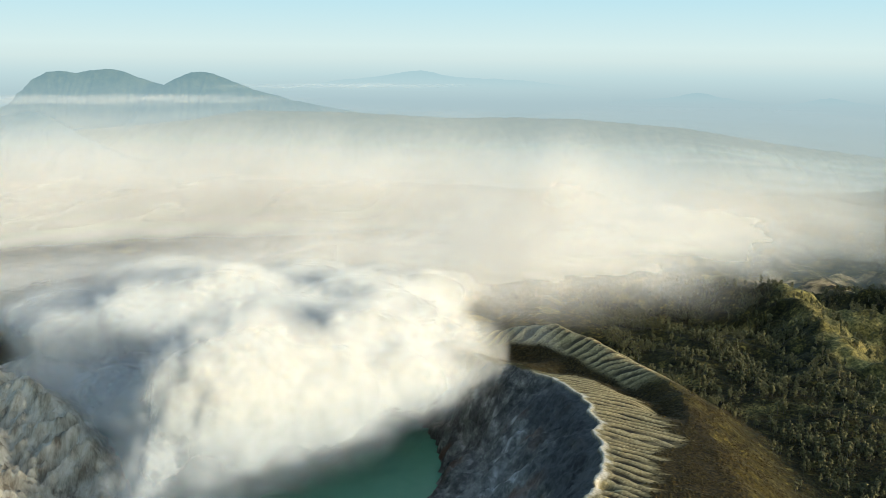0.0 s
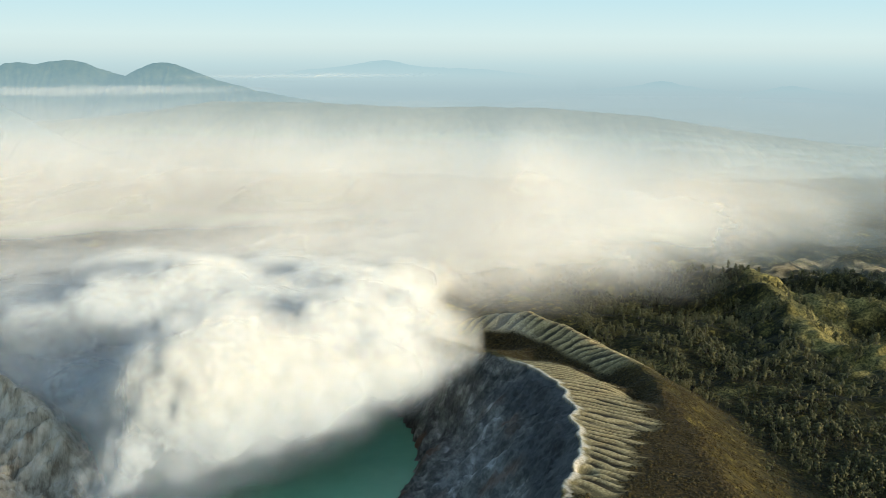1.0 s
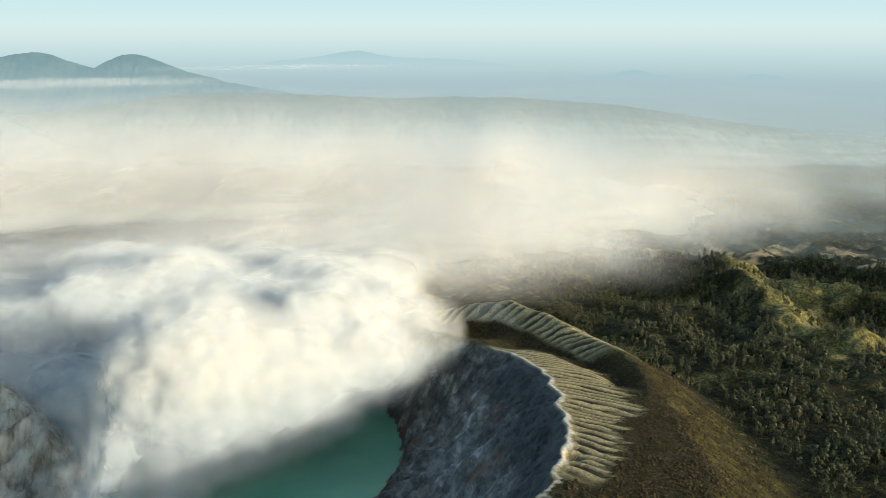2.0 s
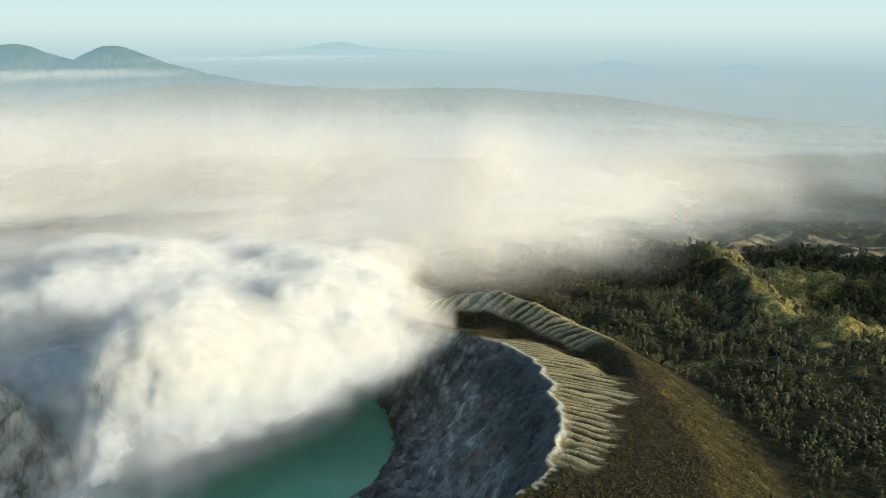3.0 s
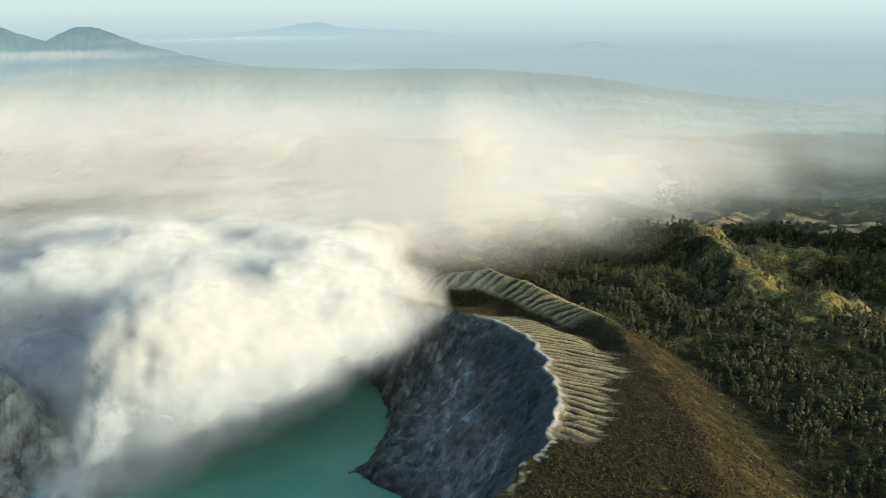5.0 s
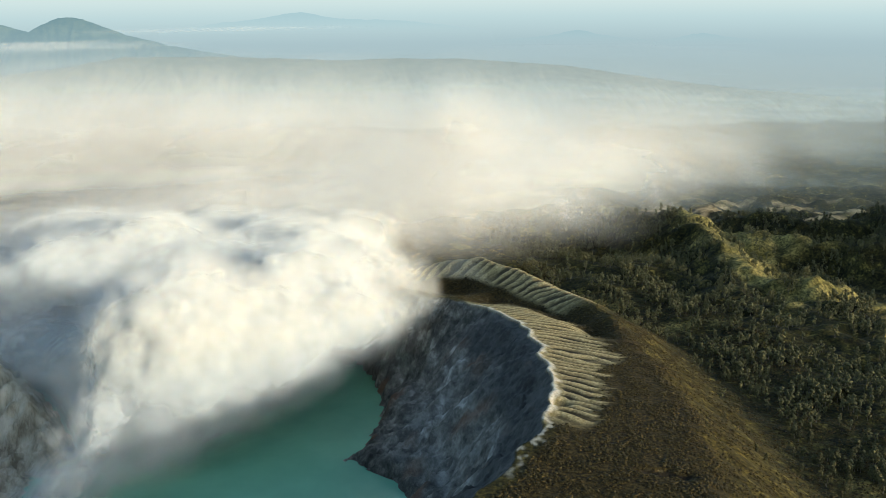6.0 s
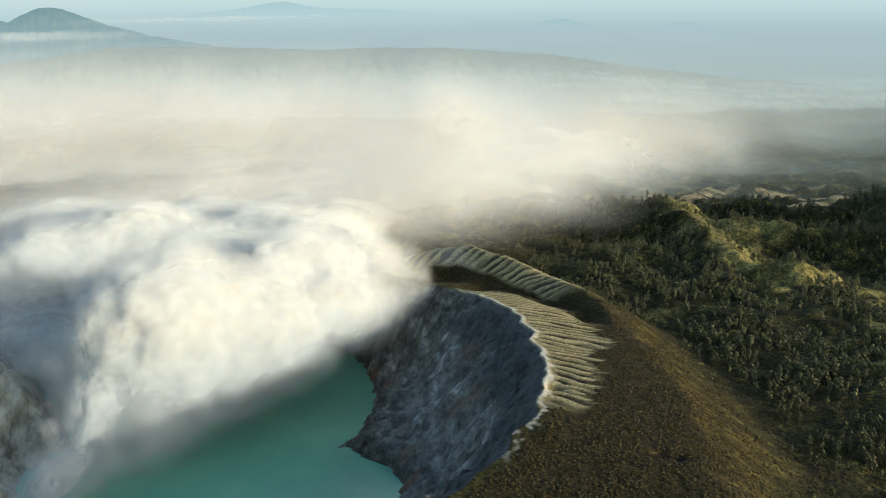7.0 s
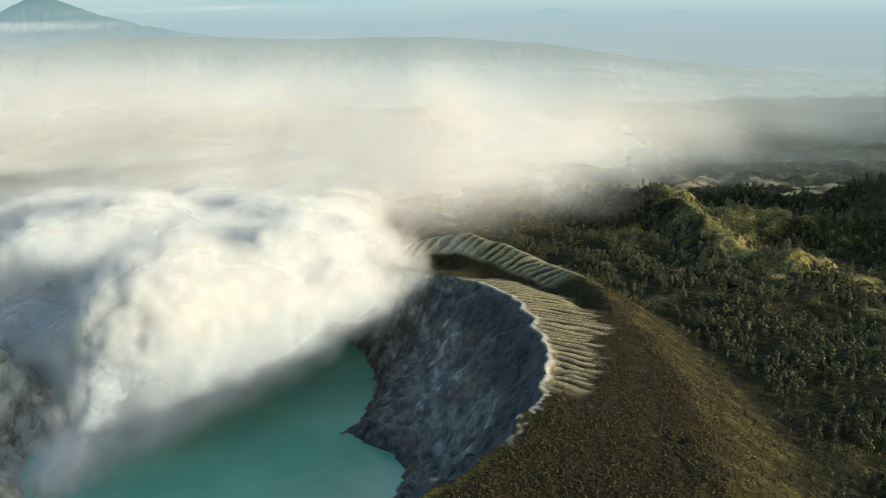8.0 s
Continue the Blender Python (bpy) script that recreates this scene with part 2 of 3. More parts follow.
CREST = [(40, 1070, 79), (86, 1054, 95), (130, 1033, 102), (166, 983, 99), (197, 928, 95), (218, 873, 95), (222, 827, 97),
         (215, 767, 97), (203, 700, 96)]
CAPE = [(-33, 757, 3), (-8, 752, 14), (22, 754, 32), (60, 764, 66)]
SPUR = [(-292, 765, 3), (-312, 800, 38), (-337, 828, 58), (-395, 885, 74), (-470, 930, 80)]
HILLS = [[(516, 1388, 60), (510, 1290, 50), (507, 1209, 49), (485, 1110, 45), (560, 1030, 45)],
         [(607, 1308, 44), (690, 1260, 38), (800, 1180, 40)],
         [(640, 1620, -10), (698, 1574, 4), (876, 1530, 2), (1016, 1549, 6), (1400, 1600, 0)],
         # ridge all but out of view on the right, added to shade the valley
         [(1140, 860, 130), (1020, 1080, 110), (1010, 1250, 106), (1070, 1400, 96), (1100, 1540, 60)],
         [(330, 1560, 30), (430, 1480, 30), (516, 1388, 56)]]


def round_table(points):
    a = np.array([(math.atan2(p[1] - CY, p[0] - CX), math.hypot(p[0] - CX, p[1] - CY), p[2] if len(p) > 2 else 0) for p in points])
    a = a[np.argsort(a[:, 0])]
    a = np.concatenate([a[-3:] - (2 * math.pi, 0, 0), a, a[:3] + (2 * math.pi, 0, 0)])
    fine = np.linspace(-math.pi - 0.2, math.pi + 0.2, 1440)
    r, z = np.interp(fine, a[:, 0], a[:, 1]), np.interp(fine, a[:, 0], a[:, 2])
    k = np.hanning(15) / np.hanning(15).sum()
    return fine, np.convolve(np.pad(r, 7, "edge"), k, "valid"), np.convolve(np.pad(z, 7, "edge"), k, "valid")


RIM_T, SHORE_T = round_table(RIM), round_table(SHORE)


def land(x, y):
    """Heights, and the masks of what covers the ground."""
    a, r = np.arctan2(y - CY, x - CX), np.hypot(x - CX, y - CY)
    rr, zr = np.interp(a, RIM_T[0], RIM_T[1]), np.interp(a, RIM_T[0], RIM_T[2])
    rs = np.interp(a, SHORE_T[0], SHORE_T[1])
    near = step(900, 500, np.hypot(x - 0, y - 750))
    rr = rr + near * (6 * perlin(a * 11, a * 0 + 3.1) + 1.5 * perlin(a * 34, a * 0 + 7.7) + 0.5 * perlin(a * 130, a * 0 + 2.9))
    rs = rs + 5 * perlin(a * 22, a * 0 + 1.7) + 2.5 * perlin(a * 70, a * 0 + 4.2)
    u = np.clip((r - rs) / (rr - rs), -0.3, 1)
    wall = np.interp(u, [-0.3, 0, 0.12, 0.4, 0.58, 0.7, 0.85, 0.96, 1], [-0.15, 0, 0.06, 0.22, 0.50, 0.66, 0.82, 0.95, 1.0]) * zr
    arc = a * 240
    rough = step(-0.02, 0.1, u) * step(1.0, 0.9, u)
    wall = wall + rough * (8 * fbm(arc / 62 + 0.5 * u, u * 1.3, 3, 0.5, "ridge") + 9 * fbm((x + 0.6 * y) / 48, (y - 0.6 * x) / 30, 5, 0.56, "ridge") + 4.5 * fbm((x + 0.3 * y) / 15, (y - 0.3 * x) / 10, 4, 0.6, "ridge") + 5 * step(0.15, 0.5, fbm(x / 60 + 7, y / 45, 2)) - 6)
    s = r - rr
    sw = s * np.interp(y, [440, 528, 620, 700], [0.72, 0.86, 0.95, 1.0])   # the shoulder lies further out to the south
    drop = np.interp(sw, [0, 12, 30, 65, 92, 100, 112, 140, 170, 200, 280, 430, 2000], [0, -0.5, -3, -7, -10.5, -13, -21, -41, -57, -66, -71, -77, -90])
    d = np.hypot(x - 150, y - 800)
    plain = np.interp(d, [0, 300, 450, 650, 900, 1300, 1700, 3000, 4500, 7000], [44, 40, 33, -4, -38, -76, -92, -125, -140, -150])
    outer = zr + drop
    outer = outer + (plain - outer) * step(150, 330, s)
    # the hollow behind the rim, and the ridge round it
    for px, py, depth, wide in ((194, 856, 17, 27), (172, 905, 15, 25), (136, 938, 15, 26), (84, 985, 15, 32), (203, 795, 12, 21), (60, 1030, 8, 25), (108, 905, 9, 16)):
        outer = outer - depth * np.exp(-((x - px) ** 2 + (y - py) ** 2) / wide ** 2) * step(0, 25, s)
    cd, cz = near_line(x, y, CREST)
    cz = cz + 2.5 * perlin(x / 30, y / 30)
    outer = softmax(outer, cz - 0.62 * (np.sqrt(cd ** 2 + 16) - 4), 3.0)
    for line in HILLS:
        hd, hz = near_line(x + 14 * perlin(x / 60, y / 60), y + 14 * perlin(x / 60 + 9, y / 60), line)
        outer = softmax(outer, hz - 0.62 * (np.sqrt(hd ** 2 + 100) - 10) + 9 * fbm(x / 46, y / 46, 4, 0.5, "ridge") - 2, 7.0)
    far = step(150, 420, s)
    outer = outer + far * (20 * fbm(x / 150, y / 150, 4, 0.5, "ridge") - 6 + 5 * fbm(x / 34, y / 34, 3))
    outer = outer + far * step(1500, 1800, y) * step(2700, 2150, y) * (26 * fbm(x / 200 + 5, y / 130, 4, 0.5, "ridge") - 8)
    outer = outer + step(60, 130, s) * 1.3 * fbm(x / 16, y / 16, 3)
    # rills run straight down from the rim through the pale crust
    reach = np.interp(y, [575, 600, 630, 672, 705, 757, 805, 845, 880], [28, 34, 38, 44, 64, 58, 62, 56, 36])
    band = step(2, 10, s) * step(9, -4, s - reach + 20 * fbm(x / 80, y / 7, 3)) * step(556, 584, y + 0.25 * (x - 110)) * step(895, 870, y)
    face = step(30, 20, cd) * step(868, 905, y) * step(20, 60, x)
    band = np.maximum(band, face * 0.9)
    # seen from above the furrows lie almost side by side, fanning out a little
    tilt = np.where(face > 0.02, arc * 1.5 + 0.4 * x, 560 * np.arctan2(y - 910, x + 400)) + 5 * perlin(x / 60, y / 26) + 1.8 * perlin(x / 16, y / 9)
    outer = outer + 1.3 * np.exp(-(s / 5) ** 2) * step(520, 600, y) * step(900, 860, y)
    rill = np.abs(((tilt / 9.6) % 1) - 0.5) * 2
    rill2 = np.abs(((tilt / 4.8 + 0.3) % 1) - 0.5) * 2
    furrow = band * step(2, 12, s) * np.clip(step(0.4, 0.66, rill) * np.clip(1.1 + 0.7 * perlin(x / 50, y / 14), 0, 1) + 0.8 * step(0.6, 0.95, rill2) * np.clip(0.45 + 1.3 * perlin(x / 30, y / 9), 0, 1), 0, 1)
    outer = outer - 1.5 * furrow - 6 * np.exp(-((x - 113) / 8) ** 2 - ((y - 602) / 5) ** 2)
    # a slot broken into the scrub, its shade painted as near-black ground
    slot = np.exp(-((x - 157) / 17) ** 4 - ((y - 503 + 0.12 * (x - 157) + 3 * perlin(x / 9, y / 9)) / 3.6) ** 2)
    outer = outer - 4.5 * slot
    cpd, cpz = near_line(x + 4 * perlin(x / 11, y / 11), y + 4 * perlin(x / 11 + 5, y / 11), CAPE)
    wall = softmax(wall, cpz - 0.9 * cpd + 2.5 * fbm(x / 13, y / 13, 3, 0.5, "ridge"), 3.0)
    spd, spz = near_line(x, y, SPUR)
    z = np.where(s < 0, wall, outer)
    z = np.where(x < -200, softmax(z, spz - 0.85 * spd + 11 * fbm(x / 34 + 2, y / 22, 5, 0.55, "ridge") - 3, 4.0), z)
    z = z + step(-225, -255, x) * step(1, 12, z) * step(20, -10, s) * (15 * fbm((x + 0.5 * y) / 34, (y - 0.5 * x) / 22, 5, 0.56, "ridge") - 5)
    z = np.where((r < rs - 1) & (cpd > 12) & (spd > 30), np.minimum(z, -0.6), z)
    masks = dict(
        rock=step(0.6, -0.8, s),
        cliff_shade=step(0.62, 0.8, u + 0.12 * perlin(x / 40, y / 40)) * step(-60, -20, x) * step(880, 820, y),
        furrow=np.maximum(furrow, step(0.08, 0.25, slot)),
        pale=np.clip(step(0.3, 0.55, slot) + np.maximum(np.maximum(band, step(9, 3, s) * step(560, 590, y + 10 * perlin(x / 9, y / 9)) * step(900, 870, y)), face), 0, 1),
        sunlit_crust=np.clip(step(7, 1.5, s + 4 * perlin(x / 8, y / 8)) * step(560, 600, y) * step(890, 860, y) + 0.7 * step(9, 2, s + 6 * perlin(x / 5, y / 5)) * step(-0.1, 0.25, perlin(x / 6 + 3, y / 9)) * step(490, 530, y) * step(600, 570, y) + 0.3 * face * step(60, 100, x) * step(140, 110, x), 0, 1) * step(-0.2, 0.8, s) * 0.9,
        scrub=step(6, 14, s) * step(112, 94, sw + 10 * perlin(x / 25, y / 25)) * (1 - band),
        forest=step(150, 200, s + 14 * perlin(x / 40, y / 40)),
        # dry grass; on the ridges it sits sunward and also paints their lit side
        dry_sunny=np.clip(0.95 * step(64, 25, np.minimum.reduce([near_line(x - 36, y + 8, h)[0] for h in HILLS[:2]]) + 35 * perlin(x / 40, y / 40)) * step(730, 640, x) + 0.4 * step(1700, 1850, y) * step(0.1, 0.4, fbm(x / 150, y / 90, 3)) + step(200, 260, s) * step(0.2, 0.42, fbm(x / 90 + 3, y / 90, 3)) * 0.85 * step(700, 560, x), 0, 1),
        field=step(1700, 1780, y) * step(2120, 2000, y) * step(600, 720, x) * step(1240, 1120, x) * step(0.02, 0.14, fbm(x / 95 + 2, y / 60, 3)),
        rust=np.clip(step(0.25, 0.6, perlin(x / 34 + 3, y / 34)) * step(0.9, 0.6, u), 0, 1),
        # ash patches, plus an even lightening painted on the gentler, better lit slope
        lit_ash=np.clip(0.35 * step(0.8, 0.4, u) * step(0.05, 0.25, u) * (x > -60) + step(0.0, 0.45, fbm(arc / 40 + 11, u * 4, 4, 0.6)) * step(0.2, 0.4, u) * step(0.85, 0.6, u) * (x > -60), 0, 1) * 0.75,
        left_rock=1.0 * (x < -250),
    )
    return z, masks, s


def grid_mesh(name, xs, ys, z, masks=None):
    nx, ny = len(xs), len(ys)
    gx, gy = np.meshgrid(xs, ys)
    idx = np.arange(nx * ny).reshape(ny, nx)
    quads = np.stack([idx[:-1, :-1], idx[:-1, 1:], idx[1:, 1:], idx[1:, :-1]], -1).reshape(-1, 4)
    return sheet_mesh(name, np.stack([gx, gy, z], -1).reshape(-1, 3), quads, masks or {})


def sheet_mesh(name, verts, quads, attrs):
    used = np.zeros(len(verts), bool)
    used[quads.ravel()] = True
    back = np.cumsum(used) - 1
    verts, quads = verts[used], back[quads]
    me = bpy.data.meshes.new(name)
    me.vertices.add(len(verts)), me.loops.add(quads.size), me.polygons.add(len(quads))
    me.vertices.foreach_set("co", verts.astype(np.float32).ravel())
    me.loops.foreach_set("vertex_index", quads.astype(np.int32).ravel())
    me.polygons.foreach_set("loop_start", np.arange(0, quads.size, 4, dtype=np.int32))
    me.polygons.foreach_set("use_smooth", np.ones(len(quads), bool))
    for key, value in attrs.items():
        if value.shape[-1] == 3 and value.ndim > 1:
            layer = me.attributes.new(key, "FLOAT_VECTOR", "POINT")
            layer.data.foreach_set("vector", value.reshape(-1, 3)[used].astype(np.float32).ravel())
        else:
            layer = me.attributes.new(key, "FLOAT", "POINT")
            layer.data.foreach_set("value", value.ravel()[used].astype(np.float32))
    me.update(calc_edges=True)
    return me


def build_ground():
    xs = spread([(-4900, -560, 260, 12), (-560, -420, 6, 3.2), (-420, -250, 2.4, 2.4), (-250, -60, 3, 3), (-60, 60, 1.7, 1.5), (60, 190, 1.25, 1.25), (190, 235, 1.5, 2), (235, 640, 3, 6), (640, 1200, 7, 14), (1200, 4900, 20, 260)])
    ys = spread([(-3000, 300, 200, 14), (300, 440, 6, 2), (440, 570, 1.7, 1.3), (570, 850, 1.15, 1.15), (850, 1060, 1.4, 2), (1060, 1500, 4, 7), (1500, 2300, 8, 18), (2300, 4780, 24, 120)])
    gx, gy = np.meshgrid(xs, ys)
    z, masks, _ = land(gx, gy)
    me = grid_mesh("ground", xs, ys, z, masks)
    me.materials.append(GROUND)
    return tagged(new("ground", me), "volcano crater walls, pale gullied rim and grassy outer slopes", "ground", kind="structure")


def build_lake():
    xs, ys = np.linspace(-520, 60, 30), np.linspace(440, 1100, 34)
    me = grid_mesh("lake", xs, ys, np.zeros((len(ys), len(xs))))
    me.materials.append(WATER)
    return tagged(new("lake", me), "still turquoise acid crater lake under drifting steam", "lake", kind="structure")


build_ground()
build_lake()


# ---- distance ----
def build_ridge():
    """The old caldera wall, a long scarp with worn ribs."""
    xs, ys = np.linspace(-2600, 2700, 420), spread([(3700, 4250, 14, 10), (4250, 4600, 14, 50)])
    gx, gy = np.meshgrid(xs, ys)
    top = np.interp(gx, [-2600, -1990, -1480, -844, -413, 43, 297, 587, 1061, 1577, 2012, 2700], [20, 36, 67, 150, 146, 125, 131, 126, 92, 13, -39, -90])
    ribs = fbm(gx / 95 + 0.3 * perlin(gx / 200, gy / 200), gy / 420, 4, 0.55, "ridge")
    k = (gy - 4250) / 550
    z = np.where(k < 0, top + (top + 150) * np.clip(k, -1, 0) + 38 * ribs * np.sin(np.pi * np.clip(-k, 0, 1)) , top - 260 * k) + 5 * fbm(gx / 60, gy / 60, 3)
    me = grid_mesh("caldera_ridge", xs, ys, z)
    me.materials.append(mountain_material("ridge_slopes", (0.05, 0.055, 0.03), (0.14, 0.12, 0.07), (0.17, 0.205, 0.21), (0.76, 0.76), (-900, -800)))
    return tagged(new("caldera_ridge", me), "long hazy caldera wall with eroded wooded ribs", "ridge")


def build_mountain(name, x, y, outline, deep, base, material_, label, seed=0.0, ribs=0.14):
    """A worn volcano: its skyline by (x, z), slopes falling off to both sides, ribs running down them."""
    ox, oz = np.array([o[0] for o in outline], float), np.array([o[1] for o in outline], float)
    xs, ys = np.linspace(ox[0], ox[-1], 170), np.linspace(-deep, deep, 56)
    gx, gy = np.meshgrid(xs, ys)
    top = np.interp(xs, ox, oz)
    k = np.hanning(13) / np.hanning(13).sum()
    top = np.convolve(np.pad(top, 6, "edge"), k, "valid")
    top = np.broadcast_to(top, gx.shape)
    q = np.abs(gy) / deep
    warp = gx + 40 * perlin(gx / 150 + seed, gy / 150)
    rib = fbm(warp / 70 + seed, gy / 380, 4, 0.5, "ridge")
    z = base + (top - base) * (np.clip(1 - q, 0, 1) ** 1.15 + ribs * rib * np.sin(np.pi * np.clip(q, 0, 1)))
    z = z + 7 * fbm(gx / 55 + seed, gy / 55, 4, 0.55) * (1 - q)
    me = grid_mesh(name, xs, ys, z - base)
    me.materials.append(material_)
    ob = new(name, me)
    ob.location = (x, y, base)
    return tagged(ob, label, "mountain", group="far volcanoes")


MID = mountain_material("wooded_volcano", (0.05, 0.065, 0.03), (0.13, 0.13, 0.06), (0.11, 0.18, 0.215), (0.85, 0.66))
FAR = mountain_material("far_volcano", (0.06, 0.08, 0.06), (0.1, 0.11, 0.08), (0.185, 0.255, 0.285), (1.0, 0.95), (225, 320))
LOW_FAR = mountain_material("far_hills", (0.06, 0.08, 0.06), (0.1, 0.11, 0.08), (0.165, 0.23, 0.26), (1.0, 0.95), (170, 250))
build_ridge()
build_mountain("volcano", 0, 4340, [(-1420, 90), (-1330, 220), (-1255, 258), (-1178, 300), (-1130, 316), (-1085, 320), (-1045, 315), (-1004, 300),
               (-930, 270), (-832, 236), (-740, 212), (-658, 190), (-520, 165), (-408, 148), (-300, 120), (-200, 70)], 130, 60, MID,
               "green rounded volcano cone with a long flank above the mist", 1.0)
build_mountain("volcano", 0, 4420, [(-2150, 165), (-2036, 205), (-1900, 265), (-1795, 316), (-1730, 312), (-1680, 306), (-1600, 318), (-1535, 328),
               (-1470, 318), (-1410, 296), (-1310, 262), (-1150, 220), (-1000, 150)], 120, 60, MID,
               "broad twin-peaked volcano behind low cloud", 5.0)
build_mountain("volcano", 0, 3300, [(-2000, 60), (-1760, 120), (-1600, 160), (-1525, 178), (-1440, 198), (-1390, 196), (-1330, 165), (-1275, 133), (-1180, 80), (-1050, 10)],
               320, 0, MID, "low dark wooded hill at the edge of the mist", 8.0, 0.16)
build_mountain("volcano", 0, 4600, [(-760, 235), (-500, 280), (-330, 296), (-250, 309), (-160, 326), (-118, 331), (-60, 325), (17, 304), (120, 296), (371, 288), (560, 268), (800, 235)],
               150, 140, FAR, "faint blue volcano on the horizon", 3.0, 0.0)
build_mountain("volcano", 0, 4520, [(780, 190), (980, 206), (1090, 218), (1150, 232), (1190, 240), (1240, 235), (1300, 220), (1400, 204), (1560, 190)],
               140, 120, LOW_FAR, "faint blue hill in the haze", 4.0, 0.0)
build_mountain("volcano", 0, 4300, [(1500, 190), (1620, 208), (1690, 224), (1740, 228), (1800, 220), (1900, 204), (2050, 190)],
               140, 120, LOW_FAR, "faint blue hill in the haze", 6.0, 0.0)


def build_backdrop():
    """Lit lowland air painted as a glowing wall, up to where the sky begins."""
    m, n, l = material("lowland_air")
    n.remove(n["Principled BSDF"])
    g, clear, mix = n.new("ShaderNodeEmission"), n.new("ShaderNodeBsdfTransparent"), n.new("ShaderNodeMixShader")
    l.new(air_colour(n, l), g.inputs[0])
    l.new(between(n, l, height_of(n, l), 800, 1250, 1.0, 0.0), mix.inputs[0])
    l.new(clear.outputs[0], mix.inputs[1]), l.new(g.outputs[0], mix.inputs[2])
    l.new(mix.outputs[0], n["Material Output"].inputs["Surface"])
    a, zs = np.linspace(0, math.pi, 90), np.linspace(-400, 1300, 20)
    ga, gz = np.meshgrid(a, zs)
    idx = np.arange(ga.size).reshape(ga.shape)
    quads = np.stack([idx[:-1, :-1], idx[:-1, 1:], idx[1:, 1:], idx[1:, :-1]], -1).reshape(-1, 4)
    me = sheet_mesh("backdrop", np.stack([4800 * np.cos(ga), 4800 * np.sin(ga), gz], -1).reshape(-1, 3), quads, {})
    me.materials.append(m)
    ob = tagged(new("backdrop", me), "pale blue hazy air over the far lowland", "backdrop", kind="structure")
    ob.visible_shadow = False
    return ob


build_backdrop()


# ---- steam and fog ----
def hash3(i, j, k):
    return PERM[(PERM[(PERM[i & 1023] + j) & 1023] + k) & 1023]


GRAD3 = RNG.normal(size=(1024, 3))
GRAD3 /= np.linalg.norm(GRAD3, axis=1)[:, None]
CELL3 = RNG.rand(1024, 3)


def perlin3(p):
    i = np.floor(p).astype(int)
    f = p - i
    w = f * f * f * (f * (6 * f - 15) + 10)
    total = np.zeros(len(p))
    for dx in (0, 1):
        for dy in (0, 1):
            for dz in (0, 1):
                g = GRAD3[hash3(i[:, 0] + dx, i[:, 1] + dy, i[:, 2] + dz)]
                dot = g[:, 0] * (f[:, 0] - dx) + g[:, 1] * (f[:, 1] - dy) + g[:, 2] * (f[:, 2] - dz)
                total += dot * (w[:, 0] if dx else 1 - w[:, 0]) * (w[:, 1] if dy else 1 - w[:, 1]) * (w[:, 2] if dz else 1 - w[:, 2])
    return 1.5 * total


def cells3(p):
    """Rounded lumps, 1 in a cell's middle and about 0 at its border."""
    i = np.floor(p).astype(int)
    f = p - i
    best = np.full(len(p), 9.0)
    for dx in (-1, 0, 1):
        for dy in (-1, 0, 1):
            for dz in (-1, 0, 1):
                c = CELL3[hash3(i[:, 0] + dx, i[:, 1] + dy, i[:, 2] + dz)]
                best = np.minimum(best, (dx + c[:, 0] - f[:, 0]) ** 2 + (dy + c[:, 1] - f[:, 1]) ** 2 + (dz + c[:, 2] - f[:, 2]) ** 2)
    return 1 - np.minimum(best, 1.0)


def level_surface(field, level, origin, cell):
    """The surface on which a field on a grid has the level: one vertex in each cell that it crosses, one quad for each crossed edge."""
    f = field - level
    inside = f > 0
    nx, ny, nz = f.shape
    total, count = np.zeros((nx - 1, ny - 1, nz - 1, 3)), np.zeros((nx - 1, ny - 1, nz - 1))
    corners = [(a, b, c) for a in (0, 1) for b in (0, 1) for c in (0, 1)]
    cut = lambda arr, o: arr[o[0]:nx - 1 + o[0], o[1]:ny - 1 + o[1], o[2]:nz - 1 + o[2]]
    for a in corners:
        for axis in range(3):
            if a[axis]:
                continue
            b = tuple(v + (k == axis) for k, v in enumerate(a))
            fa, fb = cut(f, a), cut(f, b)
            cross = cut(inside, a) != cut(inside, b)
            t = np.where(cross, fa / np.where(cross, fa - fb, 1), 0)
            for k in range(3):
                total[..., k] += np.where(cross, a[k] + (t if k == axis else 0), 0)
            count += cross
    has = count > 0
    index = np.full(has.shape, -1)
    index[has] = np.arange(has.sum())
    place = np.argwhere(has) + total[has] / count[has][:, None]
    quads = []
    for axis in range(3):
        lo = [slice(1, -1)] * 3
        lo[axis] = slice(0, -1)
        hi = list(lo)
        hi[axis] = slice(1, None)
        cross = inside[tuple(lo)] != inside[tuple(hi)]
        at = np.argwhere(cross)
        at = at + [0 if k == axis else 1 for k in range(3)]
        out = inside[tuple(lo)][cross]
        u, v = [k for k in range(3) if k != axis]
        def cell_at(du, dv):
            q = at.copy()
            q[:, u] -= du
            q[:, v] -= dv
            return index[q[:, 0], q[:, 1], q[:, 2]]
        q = np.stack([cell_at(1, 1), cell_at(0, 1), cell_at(0, 0), cell_at(1, 0)], 1)
        flip = out if axis == 1 else ~out
        q[flip] = q[flip][:, ::-1]
        quads.append(q)
    quads = np.concatenate(quads)
    quads = quads[(quads >= 0).all(1)]
    return place * cell + origin, quads


